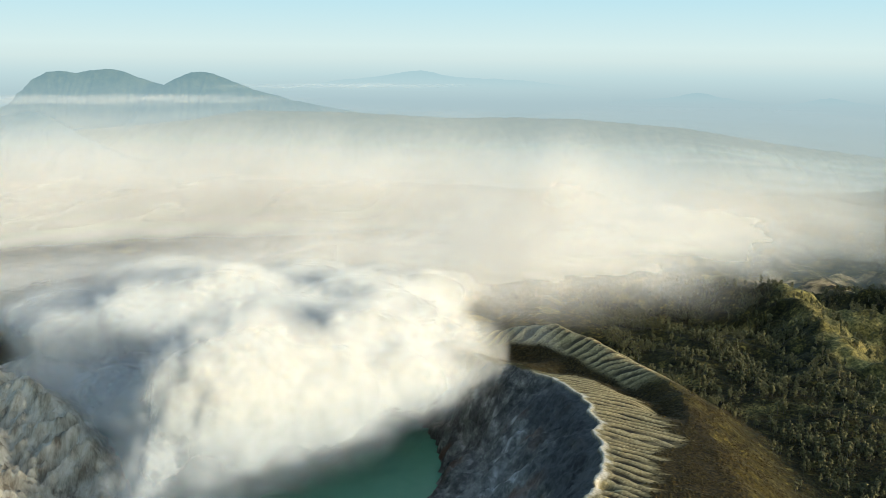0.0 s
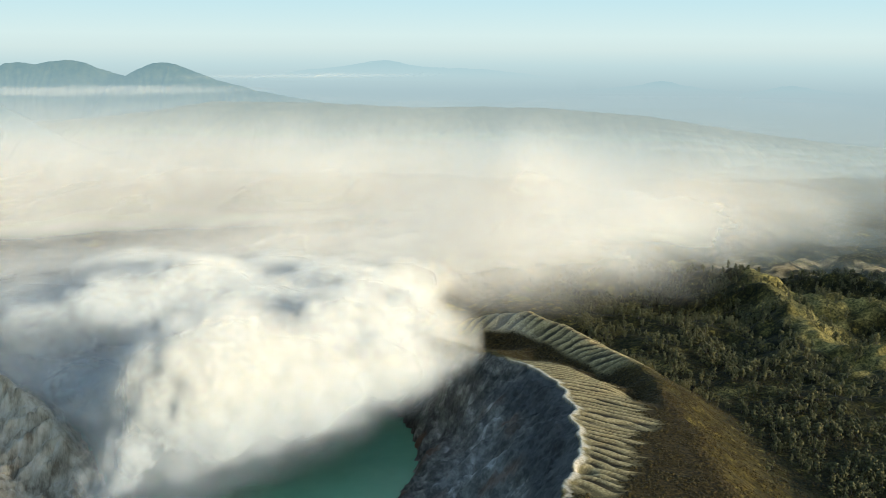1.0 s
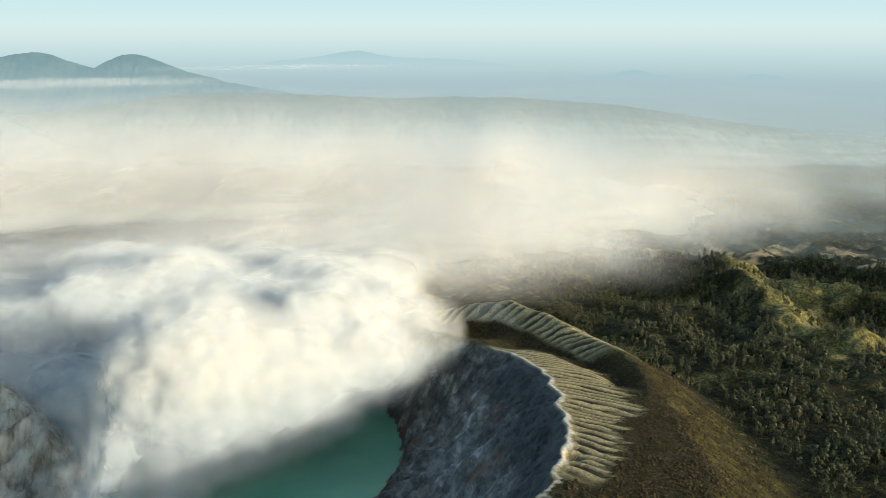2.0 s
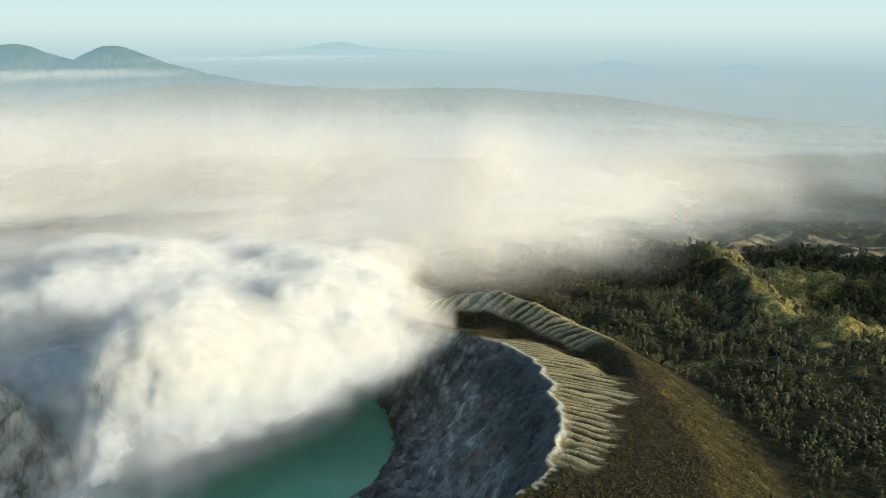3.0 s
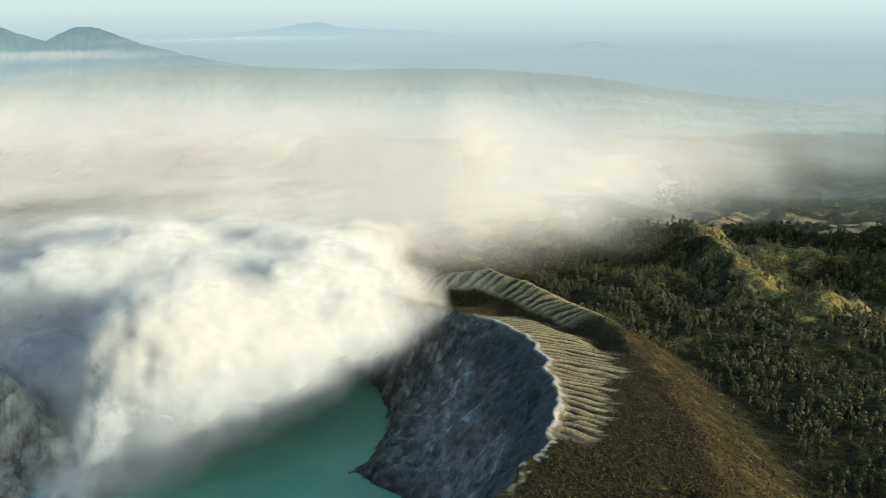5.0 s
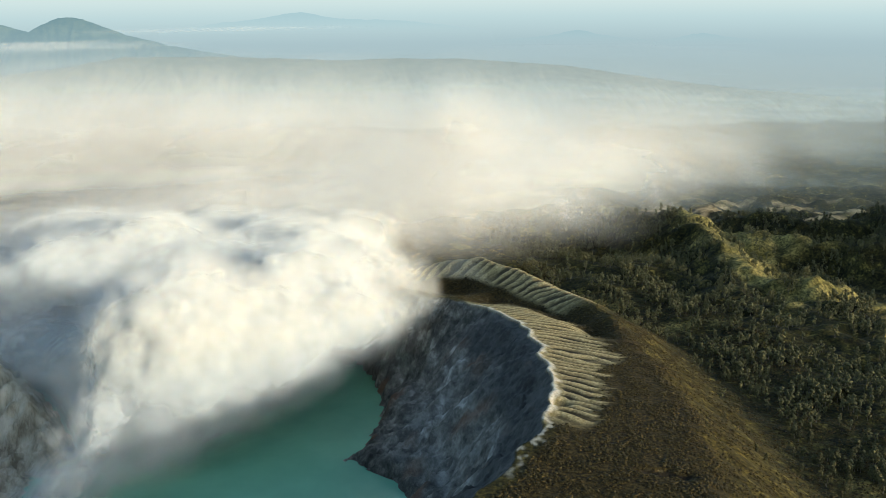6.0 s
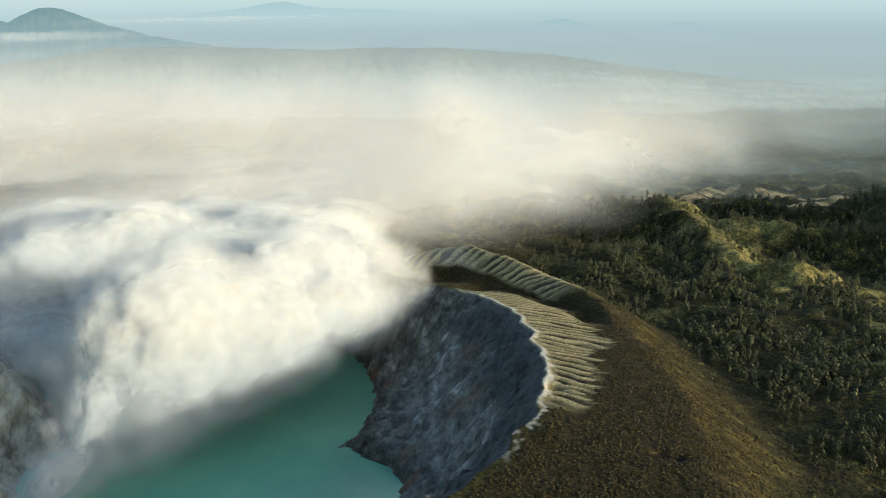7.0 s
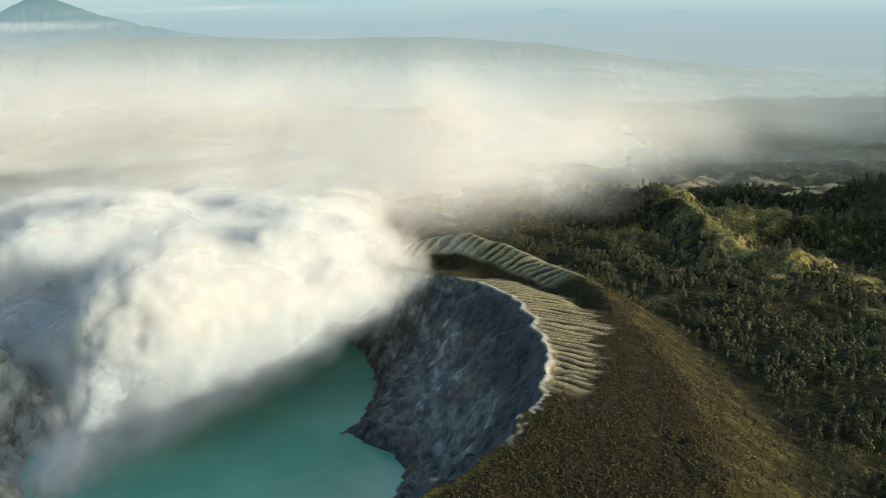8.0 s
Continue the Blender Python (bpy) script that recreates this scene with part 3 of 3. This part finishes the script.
# the steam's lumps: x, y, z, radius, flatness, how closed it is
LUMPS = [(-172, 800, 98, 62, 0.95, 1.0), (-218, 806, 96, 48, 0.95, 1.0), (-102, 820, 92, 56, 0.85, 1.0), (-172, 780, 72, 38, 0.8, 0.85), (-115, 795, 72, 34, 0.8, 0.6), (-32, 855, 95, 46, 0.75, 0.85),
         (6, 892, 96, 36, 0.7, 0.5), (-160, 830, 124, 36, 1.0, 1.0), (-200, 822, 116, 34, 1.0, 1.0), (-75, 920, 108, 60, 0.72, 1.0), (-2, 955, 106, 50, 0.7, 0.6), (-168, 990, 100, 78, 0.6, 1.0),
         (-321, 1010, 112, 74, 0.5, 0.9), (-250, 1040, 108, 80, 0.65, 1.0), (-385, 1000, 98, 66, 0.5, 0.85), (-325, 925, 60, 60, 0.6, 0.62), (-280, 850, 66, 42, 0.8, 0.55), (-400, 950, 60, 52, 0.6, 0.55),
         (-262, 800, 46, 26, 0.9, 0.6), (-238, 752, 56, 28, 1.1, 0.7), (-243, 736, 34, 20, 1.0, 0.8), (-254, 720, 22, 16, 0.9, 0.9), (-266, 708, 12, 14, 0.9, 1.0), (-278, 697, 5, 12, 0.9, 1.0),
         (-188, 745, 44, 34, 0.9, 0.5), (-136, 775, 52, 30, 0.9, 0.36), (-222, 720, 16, 18, 0.8, 0.34), (-212, 734, 30, 24, 0.9, 0.44), (-200, 766, 58, 28, 1.0, 0.5), (-60, 806, 62, 32, 0.8, 0.25),
         (26, 930, 90, 40, 0.7, 0.34), (-235, 940, 92, 55, 0.6, 0.7), (-60, 1030, 104, 70, 0.6, 0.9), (-110, 1110, 110, 72, 0.42, 0.95), (-270, 1120, 108, 84, 0.42, 0.95), (-430, 1070, 100, 76, 0.36, 0.9),
         (-20, 1180, 102, 66, 0.4, 0.8), (-180, 1215, 98, 82, 0.36, 0.95), (-360, 1215, 100, 86, 0.36, 0.95), (-80, 1255, 100, 50, 0.36, 0.8)]


def steam_base(p):
    """How deep each place lies in the lumps, in metres, and how closed the steam is there."""
    total, closed = np.zeros(len(p)), np.zeros(len(p))
    for x, y, z, r, flat, o in LUMPS:
        d = np.sqrt((p[:, 0] - x) ** 2 + (p[:, 1] - y) ** 2 + ((p[:, 2] - z) / flat) ** 2)
        w = np.exp(np.clip((r - d) / 9, -20, 12))
        total, closed = total + w, closed + w * o
    return 9 * np.log(total + 1e-9), closed / (total + 1e-9)


def smoothed(field, passes):
    for _ in range(passes):
        for axis in range(3):
            field = 0.5 * field + 0.25 * (np.roll(field, 1, axis) + np.roll(field, -1, axis))
    return field


def sampled(grid, p):
    """Values of a grid of vectors between its places."""
    i = np.clip(np.floor(p).astype(int), 0, np.array(grid.shape[:3]) - 2)
    f = np.clip(p - i, 0, 1)
    total = 0
    for dx in (0, 1):
        for dy in (0, 1):
            for dz in (0, 1):
                w = (f[:, 0] if dx else 1 - f[:, 0]) * (f[:, 1] if dy else 1 - f[:, 1]) * (f[:, 2] if dz else 1 - f[:, 2])
                total = total + w[:, None] * grid[i[:, 0] + dx, i[:, 1] + dy, i[:, 2] + dz]
    return total


def build_plume():
    """Nested shells of steam, thin outside and closed within."""
    cell, origin = 3.7, np.array((-560.0, 660.0, -6.0))
    n = (172, 176, 57)
    g = np.stack(np.meshgrid(*[np.arange(k) for k in n], indexing="ij"), -1).reshape(-1, 3) * cell + origin
    base, _ = steam_base(g)
    detail = np.zeros(len(g))
    near = np.abs(base) < 40
    p = g[near]
    warp = np.stack([perlin3(p / 34 + k * 7.1) for k in range(3)], 1) * 9
    q = p + warp
    lumps = 10 * (cells3(q / 46) - 0.55) + 6.5 * (cells3(q / 21 + 3.7) - 0.55) + 3.8 * (cells3(q / 10 + 9.1) - 0.55)
    detail[near] = lumps * 1.1 + 5 * perlin3(p / 70)
    base, detail = base.reshape(n), detail.reshape(n)
    slope = np.stack(np.gradient(smoothed(np.clip(base + detail, -45, 45), 6)), -1)
    vs, qs, am, fm, total = [], [], [], [], 0
    for level, full in ((-12, 0.02), (-9, 0.035), (-6, 0.055), (-3, 0.08), (0, 0.11), (3, 0.15), (6, 0.2), (10, 0.27), (14, 0.38), (19, 0.6)):
        v, quads = level_surface(base + detail * (1 - 0.45 * step(0, 20, level)), level, origin, cell)
        _, closed = steam_base(v)
        a = 1 - (1 - full) ** np.interp(closed, [0, 0.3, 0.6, 0.8, 1], [0.1, 0.28, 0.65, 1.0, 1.5])
        a = np.minimum(a, 0.05 + 0.95 * step(0.3, 0.75, closed)) * (1 - step(6, 16, level) * step(0.75, 0.35, closed))
        a = a * step(-2, 22, v[:, 2] + 14 * (closed > 0.5))
        a = a * step(-0.4, 0.5, (1.0 if full < 0.5 else 0.5) * perlin3(v / 26 + level * 0.1) + (1.1 - 0.5 * closed) * perlin3(v / 10 + level * 0.3) + 0.4 * (1 - closed) * perlin3(v / 5) + 2.2 * closed - 0.6)
        f = -sampled(slope, (v - origin) / cell)
        f /= np.linalg.norm(f, axis=1)[:, None] + 1e-6
        vs.append(v), qs.append(quads + total), am.append(a), fm.append(f)
        total += len(v)
    me = sheet_mesh("steam_plume", np.concatenate(vs), np.concatenate(qs), {"thickness": np.concatenate(am), "facing": np.concatenate(fm)})
    me.materials.append(STEAM)
    tagged(new("steam_plume", me), "billowing white volcanic steam rising off the crater lake", "steam", kind="stuff")


EDGE = [(-900, 880), (-420, 960), (-200, 960), (-60, 990), (20, 1020), (90, 1065), (150, 1105), (228, 1160), (422, 1360), (701, 1740), (1142, 2140), (1700, 2500), (2600, 2900)]


GAP = [(-1000, 1340, 0), (-650, 1430, 0), (-470, 1530, 0), (-330, 1620, 0), (-210, 1690, 0), (-80, 1740, 0), (80, 1770, 0)]


def fog_top(x, y, grow, k):
    """Height of a fog layer that lies grow metres above the core, how far it is inside the fog's edge, and the rift through it."""
    edge = np.interp(x, [e[0] for e in EDGE], [e[1] for e in EDGE])
    inside = (y - edge) * 0.75 + 70 * fbm(x / 170, y / 170, 3)
    puff = 14 * cells(x / 80 + 0.3 * perlin(x / 40, y / 40) + 0.05 * k, y / 75) + 5 * cells(x / 32, y / 36 + 0.1 * k)
    deck = 112 + 8 * perlin(x / 900 + 2, y / 1100) + 6 * perlin((x - 0.2 * y) / 260, y / 900)
    deck = deck + step(1420, 1150, y) * (puff - 12)
    deck = deck - 55 * step(700, 1900, x) - np.interp(y, [2400, 3600], [0, 20]) + step(0, -900, x) * np.interp(y, [1800, 3500], [0, 25])
    deck = deck - 70 * (1 - step(-140, 140, inside + grow)) + grow * (1.6 + np.interp(y, [1500, 3000], [0, 2.0]) + np.interp(x, [200, 1200], [0, 1.5]))
    gap = np.exp(-(near_line(x, y + 34 * perlin(x / 120, y / 200), GAP)[0] / np.interp(x, [-700, -450, -200, 100], [190, 150, 105, 60])) ** 2) * step(80, -160, x) * (1.15 + 0.3 * perlin(x / 110, y / 300))
    return deck, inside + grow, np.clip(gap, 0, 1)


def build_fog():
    xs = spread([(-3600, -560, 160, 14), (-560, 300, 6, 6), (300, 1000, 8, 22), (1000, 3400, 24, 140)])
    ys = spread([(900, 1300, 5, 6), (1300, 1800, 7, 16), (1800, 3760, 18, 40)])
    gx, gy = np.meshgrid(xs, ys)
    idx = np.arange(gx.size).reshape(gx.shape)
    quads = np.stack([idx[:-1, :-1], idx[:-1, 1:], idx[1:, 1:], idx[1:, :-1]], -1).reshape(-1, 4)
    floor = land(gx, gy)[0]
    vs, qs, am, fm, total = [], [], [], [], 0
    for k, (grow, full) in enumerate([(-20, 0.95), (-13, 0.42), (-7, 0.36), (-1, 0.3), (5, 0.24), (12, 0.18), (20, 0.13), (29, 0.09)]):
        z, inside, gap = fog_top(gx, gy, grow, k)
        over = z - floor
        drift = fbm((gx - 0.22 * gy) / 190 + 0.15 * k, gy / 900 - 0.1 * k, 4)
        thin = step(1450, 2000, gy) * step(-50, 1000, gx + 0.1 * (gy - 1500) + 420 * fbm((gx - 0.2 * gy) / 300 + 4, gy / 1200, 3))
        a = full * (0.72 + 0.28 * step(-0.4, 0.4, drift)) * (1 - 0.66 * thin)
        a = a * step(12, 110, over) * step(-120, 240, inside) * (1 - gap)
        a = a * step(3600, 2300, gy + 0.3 * np.maximum(gx, 0) + 0.1 * np.maximum(-gx, 0) - 14 * grow)
        a = a.ravel()
        sy, sx = np.gradient(z, ys, xs)
        f = np.stack([-0.6 * sx, -0.6 * sy, np.ones_like(z)], -1).reshape(-1, 3)
        f /= np.linalg.norm(f, axis=1)[:, None]
        keep = (a[quads].max(1) > 0.006) & (over.ravel()[quads].max(1) > -4)
        vs.append(np.stack([gx, gy, z], -1).reshape(-1, 3)), qs.append(quads[keep] + total), am.append(a), fm.append(f)
        total += gx.size
    me = sheet_mesh("fog_bank", np.concatenate(vs), np.concatenate(qs), {"thickness": np.concatenate(am), "facing": np.concatenate(fm)})
    me.materials.append(FOG)
    tagged(new("fog_bank", me), "soft bright bank of low cloud spilling over the rim", "fog", kind="stuff")


def build_haze():
    """Thin blue air in the valley, closer set with distance."""
    xs = spread([(-1500, 300, 60, 30), (300, 3600, 30, 90)])
    ys = spread([(1450, 2200, 26, 30), (2200, 4220, 34, 50)])
    gx, gy = np.meshgrid(xs, ys)
    idx = np.arange(gx.size).reshape(gx.shape)
    quads = np.stack([idx[:-1, :-1], idx[:-1, 1:], idx[1:, 1:], idx[1:, :-1]], -1).reshape(-1, 4)
    vs, qs, am, total = [], [], [], 0
    for k in range(5):
        z = -60 + 32 * k + 14 * perlin(gx / 420 + 0.5 * k, gy / 380) + np.interp(gy, [1500, 2600, 4200], [10, 10, 0]) - 90 * step(500, 2000, gx)
        a = np.interp(gy, [1450, 1900, 2200, 2800, 3600], [0, 0.05, 0.15, 0.32, 0.52]) * (0.8 + 0.5 * perlin(gx / 300 + 3 * k, gy / 260))
        a = a * np.maximum(step(-150, 650, gx - 0.1 * (gy - 2000)), step(-1500, -700, gx) * step(2700, 3400, gy)) * (1 - 0.1 * k) * step(np.interp(gx, [500, 1100], [3740, 4220]), np.interp(gx, [500, 1100], [3400, 3700]), gy)
        vs.append(np.stack([gx, gy, z], -1).reshape(-1, 3)), qs.append(quads + total), am.append(np.clip(a, 0, 1).ravel())
        total += gx.size
    me = sheet_mesh("valley_haze", np.concatenate(vs), np.concatenate(qs), {"thickness": np.concatenate(am), "facing": np.tile((0.0, 0.0, 1.0), (total, 1))})
    me.materials.append(HAZE)
    tagged(new("valley_haze", me), "thin blue-grey morning haze in the valley", "haze", kind="stuff")


def build_streak(x, y, z, half, deep, full, lean, label):
    """A thin flat sheet of cloud that tapers to all sides."""
    xs, ys = np.linspace(-half, half, 70), np.linspace(-deep, deep, 24)
    gx, gy = np.meshgrid(xs, ys)
    q = np.hypot(gx / half, gy / deep * (1 + 0.3 * perlin(gx / 200 + x, gy / 200)))
    a = full * step(1.0, 0.2, q) * (0.75 + 0.25 * step(-0.3, 0.3, fbm(gx / 220 + x, gy / 120, 3)))
    me = grid_mesh("cloud_streak", xs, ys, lean * gx + 3 * perlin(gx / 200, gy / 150), {"thickness": a, "facing": np.tile((0.0, 0.0, 1.0), (gx.size, 1))})
    me.materials.append(FOG)
    ob = new("cloud_streak", me)
    ob.location = (x, y, z)
    return tagged(ob, label, "cloud", kind="stuff")


build_streak(-1200, 3540, 229, 820, 560, 0.34, 0.006, "thin pale streak of cloud across the volcano")
build_streak(-420, 4000, 270, 680, 400, 0.14, 0.012, "thin pale streak of cloud above the lowland")
build_plume()
build_fog()
build_haze()


# ---- plants and stones ----
def part(name, me, mat, parent, label=""):
    me.materials.append(mat)
    ob = new(name, me)
    ob.parent = parent
    return tagged(ob, label) if label else ob


OCTA_V = np.array([(1, 0, 0), (0, 1, 0), (-1, 0, 0), (0, -1, 0), (0, 0, 1), (0, 0, -1)], float)
OCTA_F = np.array([(0, 1, 4), (1, 2, 4), (2, 3, 4), (3, 0, 4), (1, 0, 5), (2, 1, 5), (3, 2, 5), (0, 3, 5)])


def clumps(rng, places, sizes, flat=0.75):
    """Ragged tufts at the places, as vertices and triangles."""
    n = len(places)
    v = OCTA_V[None] * rng.uniform(0.55, 1.35, (n, 6, 1)) + rng.uniform(-0.3, 0.3, (n, 6, 3))
    turn = rng.uniform(0, 2 * np.pi, n)
    c, s_ = np.cos(turn)[:, None], np.sin(turn)[:, None]
    v = np.stack([v[..., 0] * c - v[..., 1] * s_, v[..., 0] * s_ + v[..., 1] * c, v[..., 2] * flat], -1)
    v = v * np.asarray(sizes)[:, None, None] + np.asarray(places)[:, None]
    return v.reshape(-1, 3), (OCTA_F[None] + 6 * np.arange(n)[:, None, None]).reshape(-1, 3)


def stem(points, radii, sides=5):
    """A tapered limb along the points."""
    verts, faces = [], []
    for (x, y, z), r in zip(points, radii):
        for k in range(sides):
            a = 2 * math.pi * k / sides
            verts.append((x + r * math.cos(a), y + r * math.sin(a), z))
    for i in range(len(points) - 1):
        for k in range(sides):
            a, b = i * sides + k, i * sides + (k + 1) % sides
            faces += [(a, b, b + sides), (a, b + sides, a + sides)]
    return np.array(verts), np.array(faces)


def joined(pieces):
    vs, fs, base = [], [], 0
    for v, f in pieces:
        vs.append(v), fs.append(f + base)
        base += len(v)
    return np.concatenate(vs), np.concatenate(fs)


def tri_mesh(name, v, f, slots=None):
    me = bpy.data.meshes.new(name)
    me.vertices.add(len(v)), me.loops.add(f.size), me.polygons.add(len(f))
    me.vertices.foreach_set("co", v.astype(np.float32).ravel())
    me.loops.foreach_set("vertex_index", f.astype(np.int32).ravel())
    me.polygons.foreach_set("loop_start", np.arange(0, f.size, 3, dtype=np.int32))
    if slots is not None:
        me.polygons.foreach_set("material_index", slots.astype(np.int32))
    me.update(calc_edges=True)
    return me


def tree_shapes(seed, tufts, limbs):
    """Trunk with limbs, and a crown, of a mountain she-oak one metre high per unit."""
    rng = np.random.RandomState(seed)
    bend = rng.uniform(-0.05, 0.05, 2)
    wide = rng.uniform(0.17, 0.27)
    line = [(bend[0] * t * t, bend[1] * t * t, t) for t in (-0.06, 0.3, 0.65, 0.95)]
    wood = [stem(line, (0.024, 0.018, 0.011, 0.003))]
    for k in range(limbs):
        t, a = rng.uniform(0.3, 0.75), rng.uniform(0, 2 * np.pi)
        reach = wide * rng.uniform(0.6, 1.0)
        p0 = np.array((bend[0] * t * t, bend[1] * t * t, t))
        p1 = p0 + (reach * math.cos(a), reach * math.sin(a), reach * rng.uniform(0.5, 1.1))
        wood.append(stem([p0, (p0 + p1) / 2 + (0, 0, 0.01), p1], (0.009, 0.006, 0.002), 3))
    t = rng.uniform(0, 1, tufts) ** 0.85 * 0.74 + 0.26
    r = wide * np.sqrt(rng.uniform(0.05, 1, tufts)) * np.sin(np.pi * np.clip((t - 0.12) / 0.95, 0, 1)) ** 0.7
    a = rng.uniform(0, 2 * np.pi, tufts)
    places = np.stack([bend[0] * t * t + r * np.cos(a), bend[1] * t * t + r * np.sin(a), t], 1)
    return joined(wood), clumps(rng, places, rng.uniform(0.06, 0.12, tufts) * (26 / tufts) ** 0.33, 1.1)


def tree_places():
    rng = np.random.RandomState(21)
    n = 62000
    x, y = rng.uniform(215, 1500, n), rng.uniform(430, 1800, n)
    z, masks, s = land(x, y)
    wood = fbm(x / 70 + 1.5, y / 70, 4)
    hollow = z - land(x + 0, y - 25)[0] * 0.5 - land(x, y + 25)[0] * 0.5
    chance = step(168, 232, s) * np.clip(0.5 + 2.4 * wood, 0.04, 1) * (1 - 0.75 * masks["dry_sunny"])
    chance = np.maximum(chance, step(135, 160, s) * 0.03) * np.where(hollow > 1.5, 0.6, 1)
    chance = chance * step(1750, 1500, y) * np.interp(x, [0, 900, 1500], [1, 0.9, 0.5])
    ok = rng.rand(n) < chance * 0.62
    return x[ok], y[ok], z[ok], rng.uniform(6.5, 14.5, n)[ok] * np.interp(s[ok], [160, 260], [0.7, 1.0])


def build_trees():
    x, y, z, tall = tree_places()
    rng = np.random.RandomState(5)
    order = np.argsort(np.hypot(x - 180, y - 420))
    near, rest = order[:300], order[300:]
    kinds = []
    for k in range(6):
        (wv, wf), (cv, cf) = tree_shapes(40 + k, 46, 6)
        tree = tagged(new("tree"), "dark green mountain she-oak on the outer slope", "tree", group="trees on the outer slope")
        part("trunk", tri_mesh("trunk", wv, wf), BARK, tree, "grey tapered trunk with bare limbs")
        part("crown", tri_mesh("crown", cv, cf), LEAF, tree)
        kinds.append(tree)
    for i, k in enumerate(near):
        m = pose(x[k], y[k], z[k], 0, 0, rng.uniform(0, 360))
        tree = kinds[i] if i < 6 else copy_thing(kinds[i % 6], m)
        tree.matrix_basis = m @ Matrix.Diagonal((tall[k] * rng.uniform(0.9, 1.15), tall[k] * rng.uniform(0.9, 1.15), tall[k], 1))
    vs, fs, ms, base = [], [], [], 0
    low = [tree_shapes(60 + k, 12, 0) for k in range(8)]
    for i, k in enumerate(rest):
        (wv, wf), (cv, cf) = low[i % 8]
        v, f = joined([(wv, wf), (cv, cf)])
        a = rng.uniform(0, 2 * np.pi)
        c, s_ = math.cos(a), math.sin(a)
        v = np.stack([v[:, 0] * c - v[:, 1] * s_, v[:, 0] * s_ + v[:, 1] * c, v[:, 2]], 1) * tall[k] + (x[k], y[k], z[k])
        vs.append(v), fs.append(f + base), ms.append(np.r_[np.zeros(len(wf)), np.ones(len(cf))])
        base += len(v)
    me = tri_mesh("forest", np.concatenate(vs), np.concatenate(fs), np.concatenate(ms))
    me.materials.append(BARK), me.materials.append(LEAF)
    tagged(new("forest", me), "dark green mountain forest on the ridges", "forest", kind="stuff")


def build_scrub():
    rng = np.random.RandomState(9)
    n = 250000
    x, y = rng.uniform(-60, 420, n), rng.uniform(400, 1080, n)
    z, masks, s = land(x, y)
    chance = masks["scrub"] * 0.85 * np.clip(0.5 + 1.7 * fbm(x / 16, y / 16, 3), 0.04, 1)
    chance = np.maximum(chance, step(90, 110, s) * step(190, 160, s) * np.clip(0.16 + 0.9 * fbm(x / 30 + 8, y / 30, 3), 0.02, 0.5))
    chance = np.maximum(chance, step(160, 190, s) * 0.2) * (1 - 0.97 * step(0.1, 0.4, masks["pale"]))
    ok = rng.rand(n) < chance
    v, f = clumps(rng, np.stack([x, y, z + 0.25], 1)[ok], (0.4 + 1.3 * rng.rand(n) ** 2.2)[ok], 0.6)
    me = tri_mesh("scrub", v, f)
    me.materials.append(SCRUB)
    tagged(new("scrub", me), "low dark brown and green scrub on the rim", "scrub", kind="stuff")


build_trees()
build_scrub()
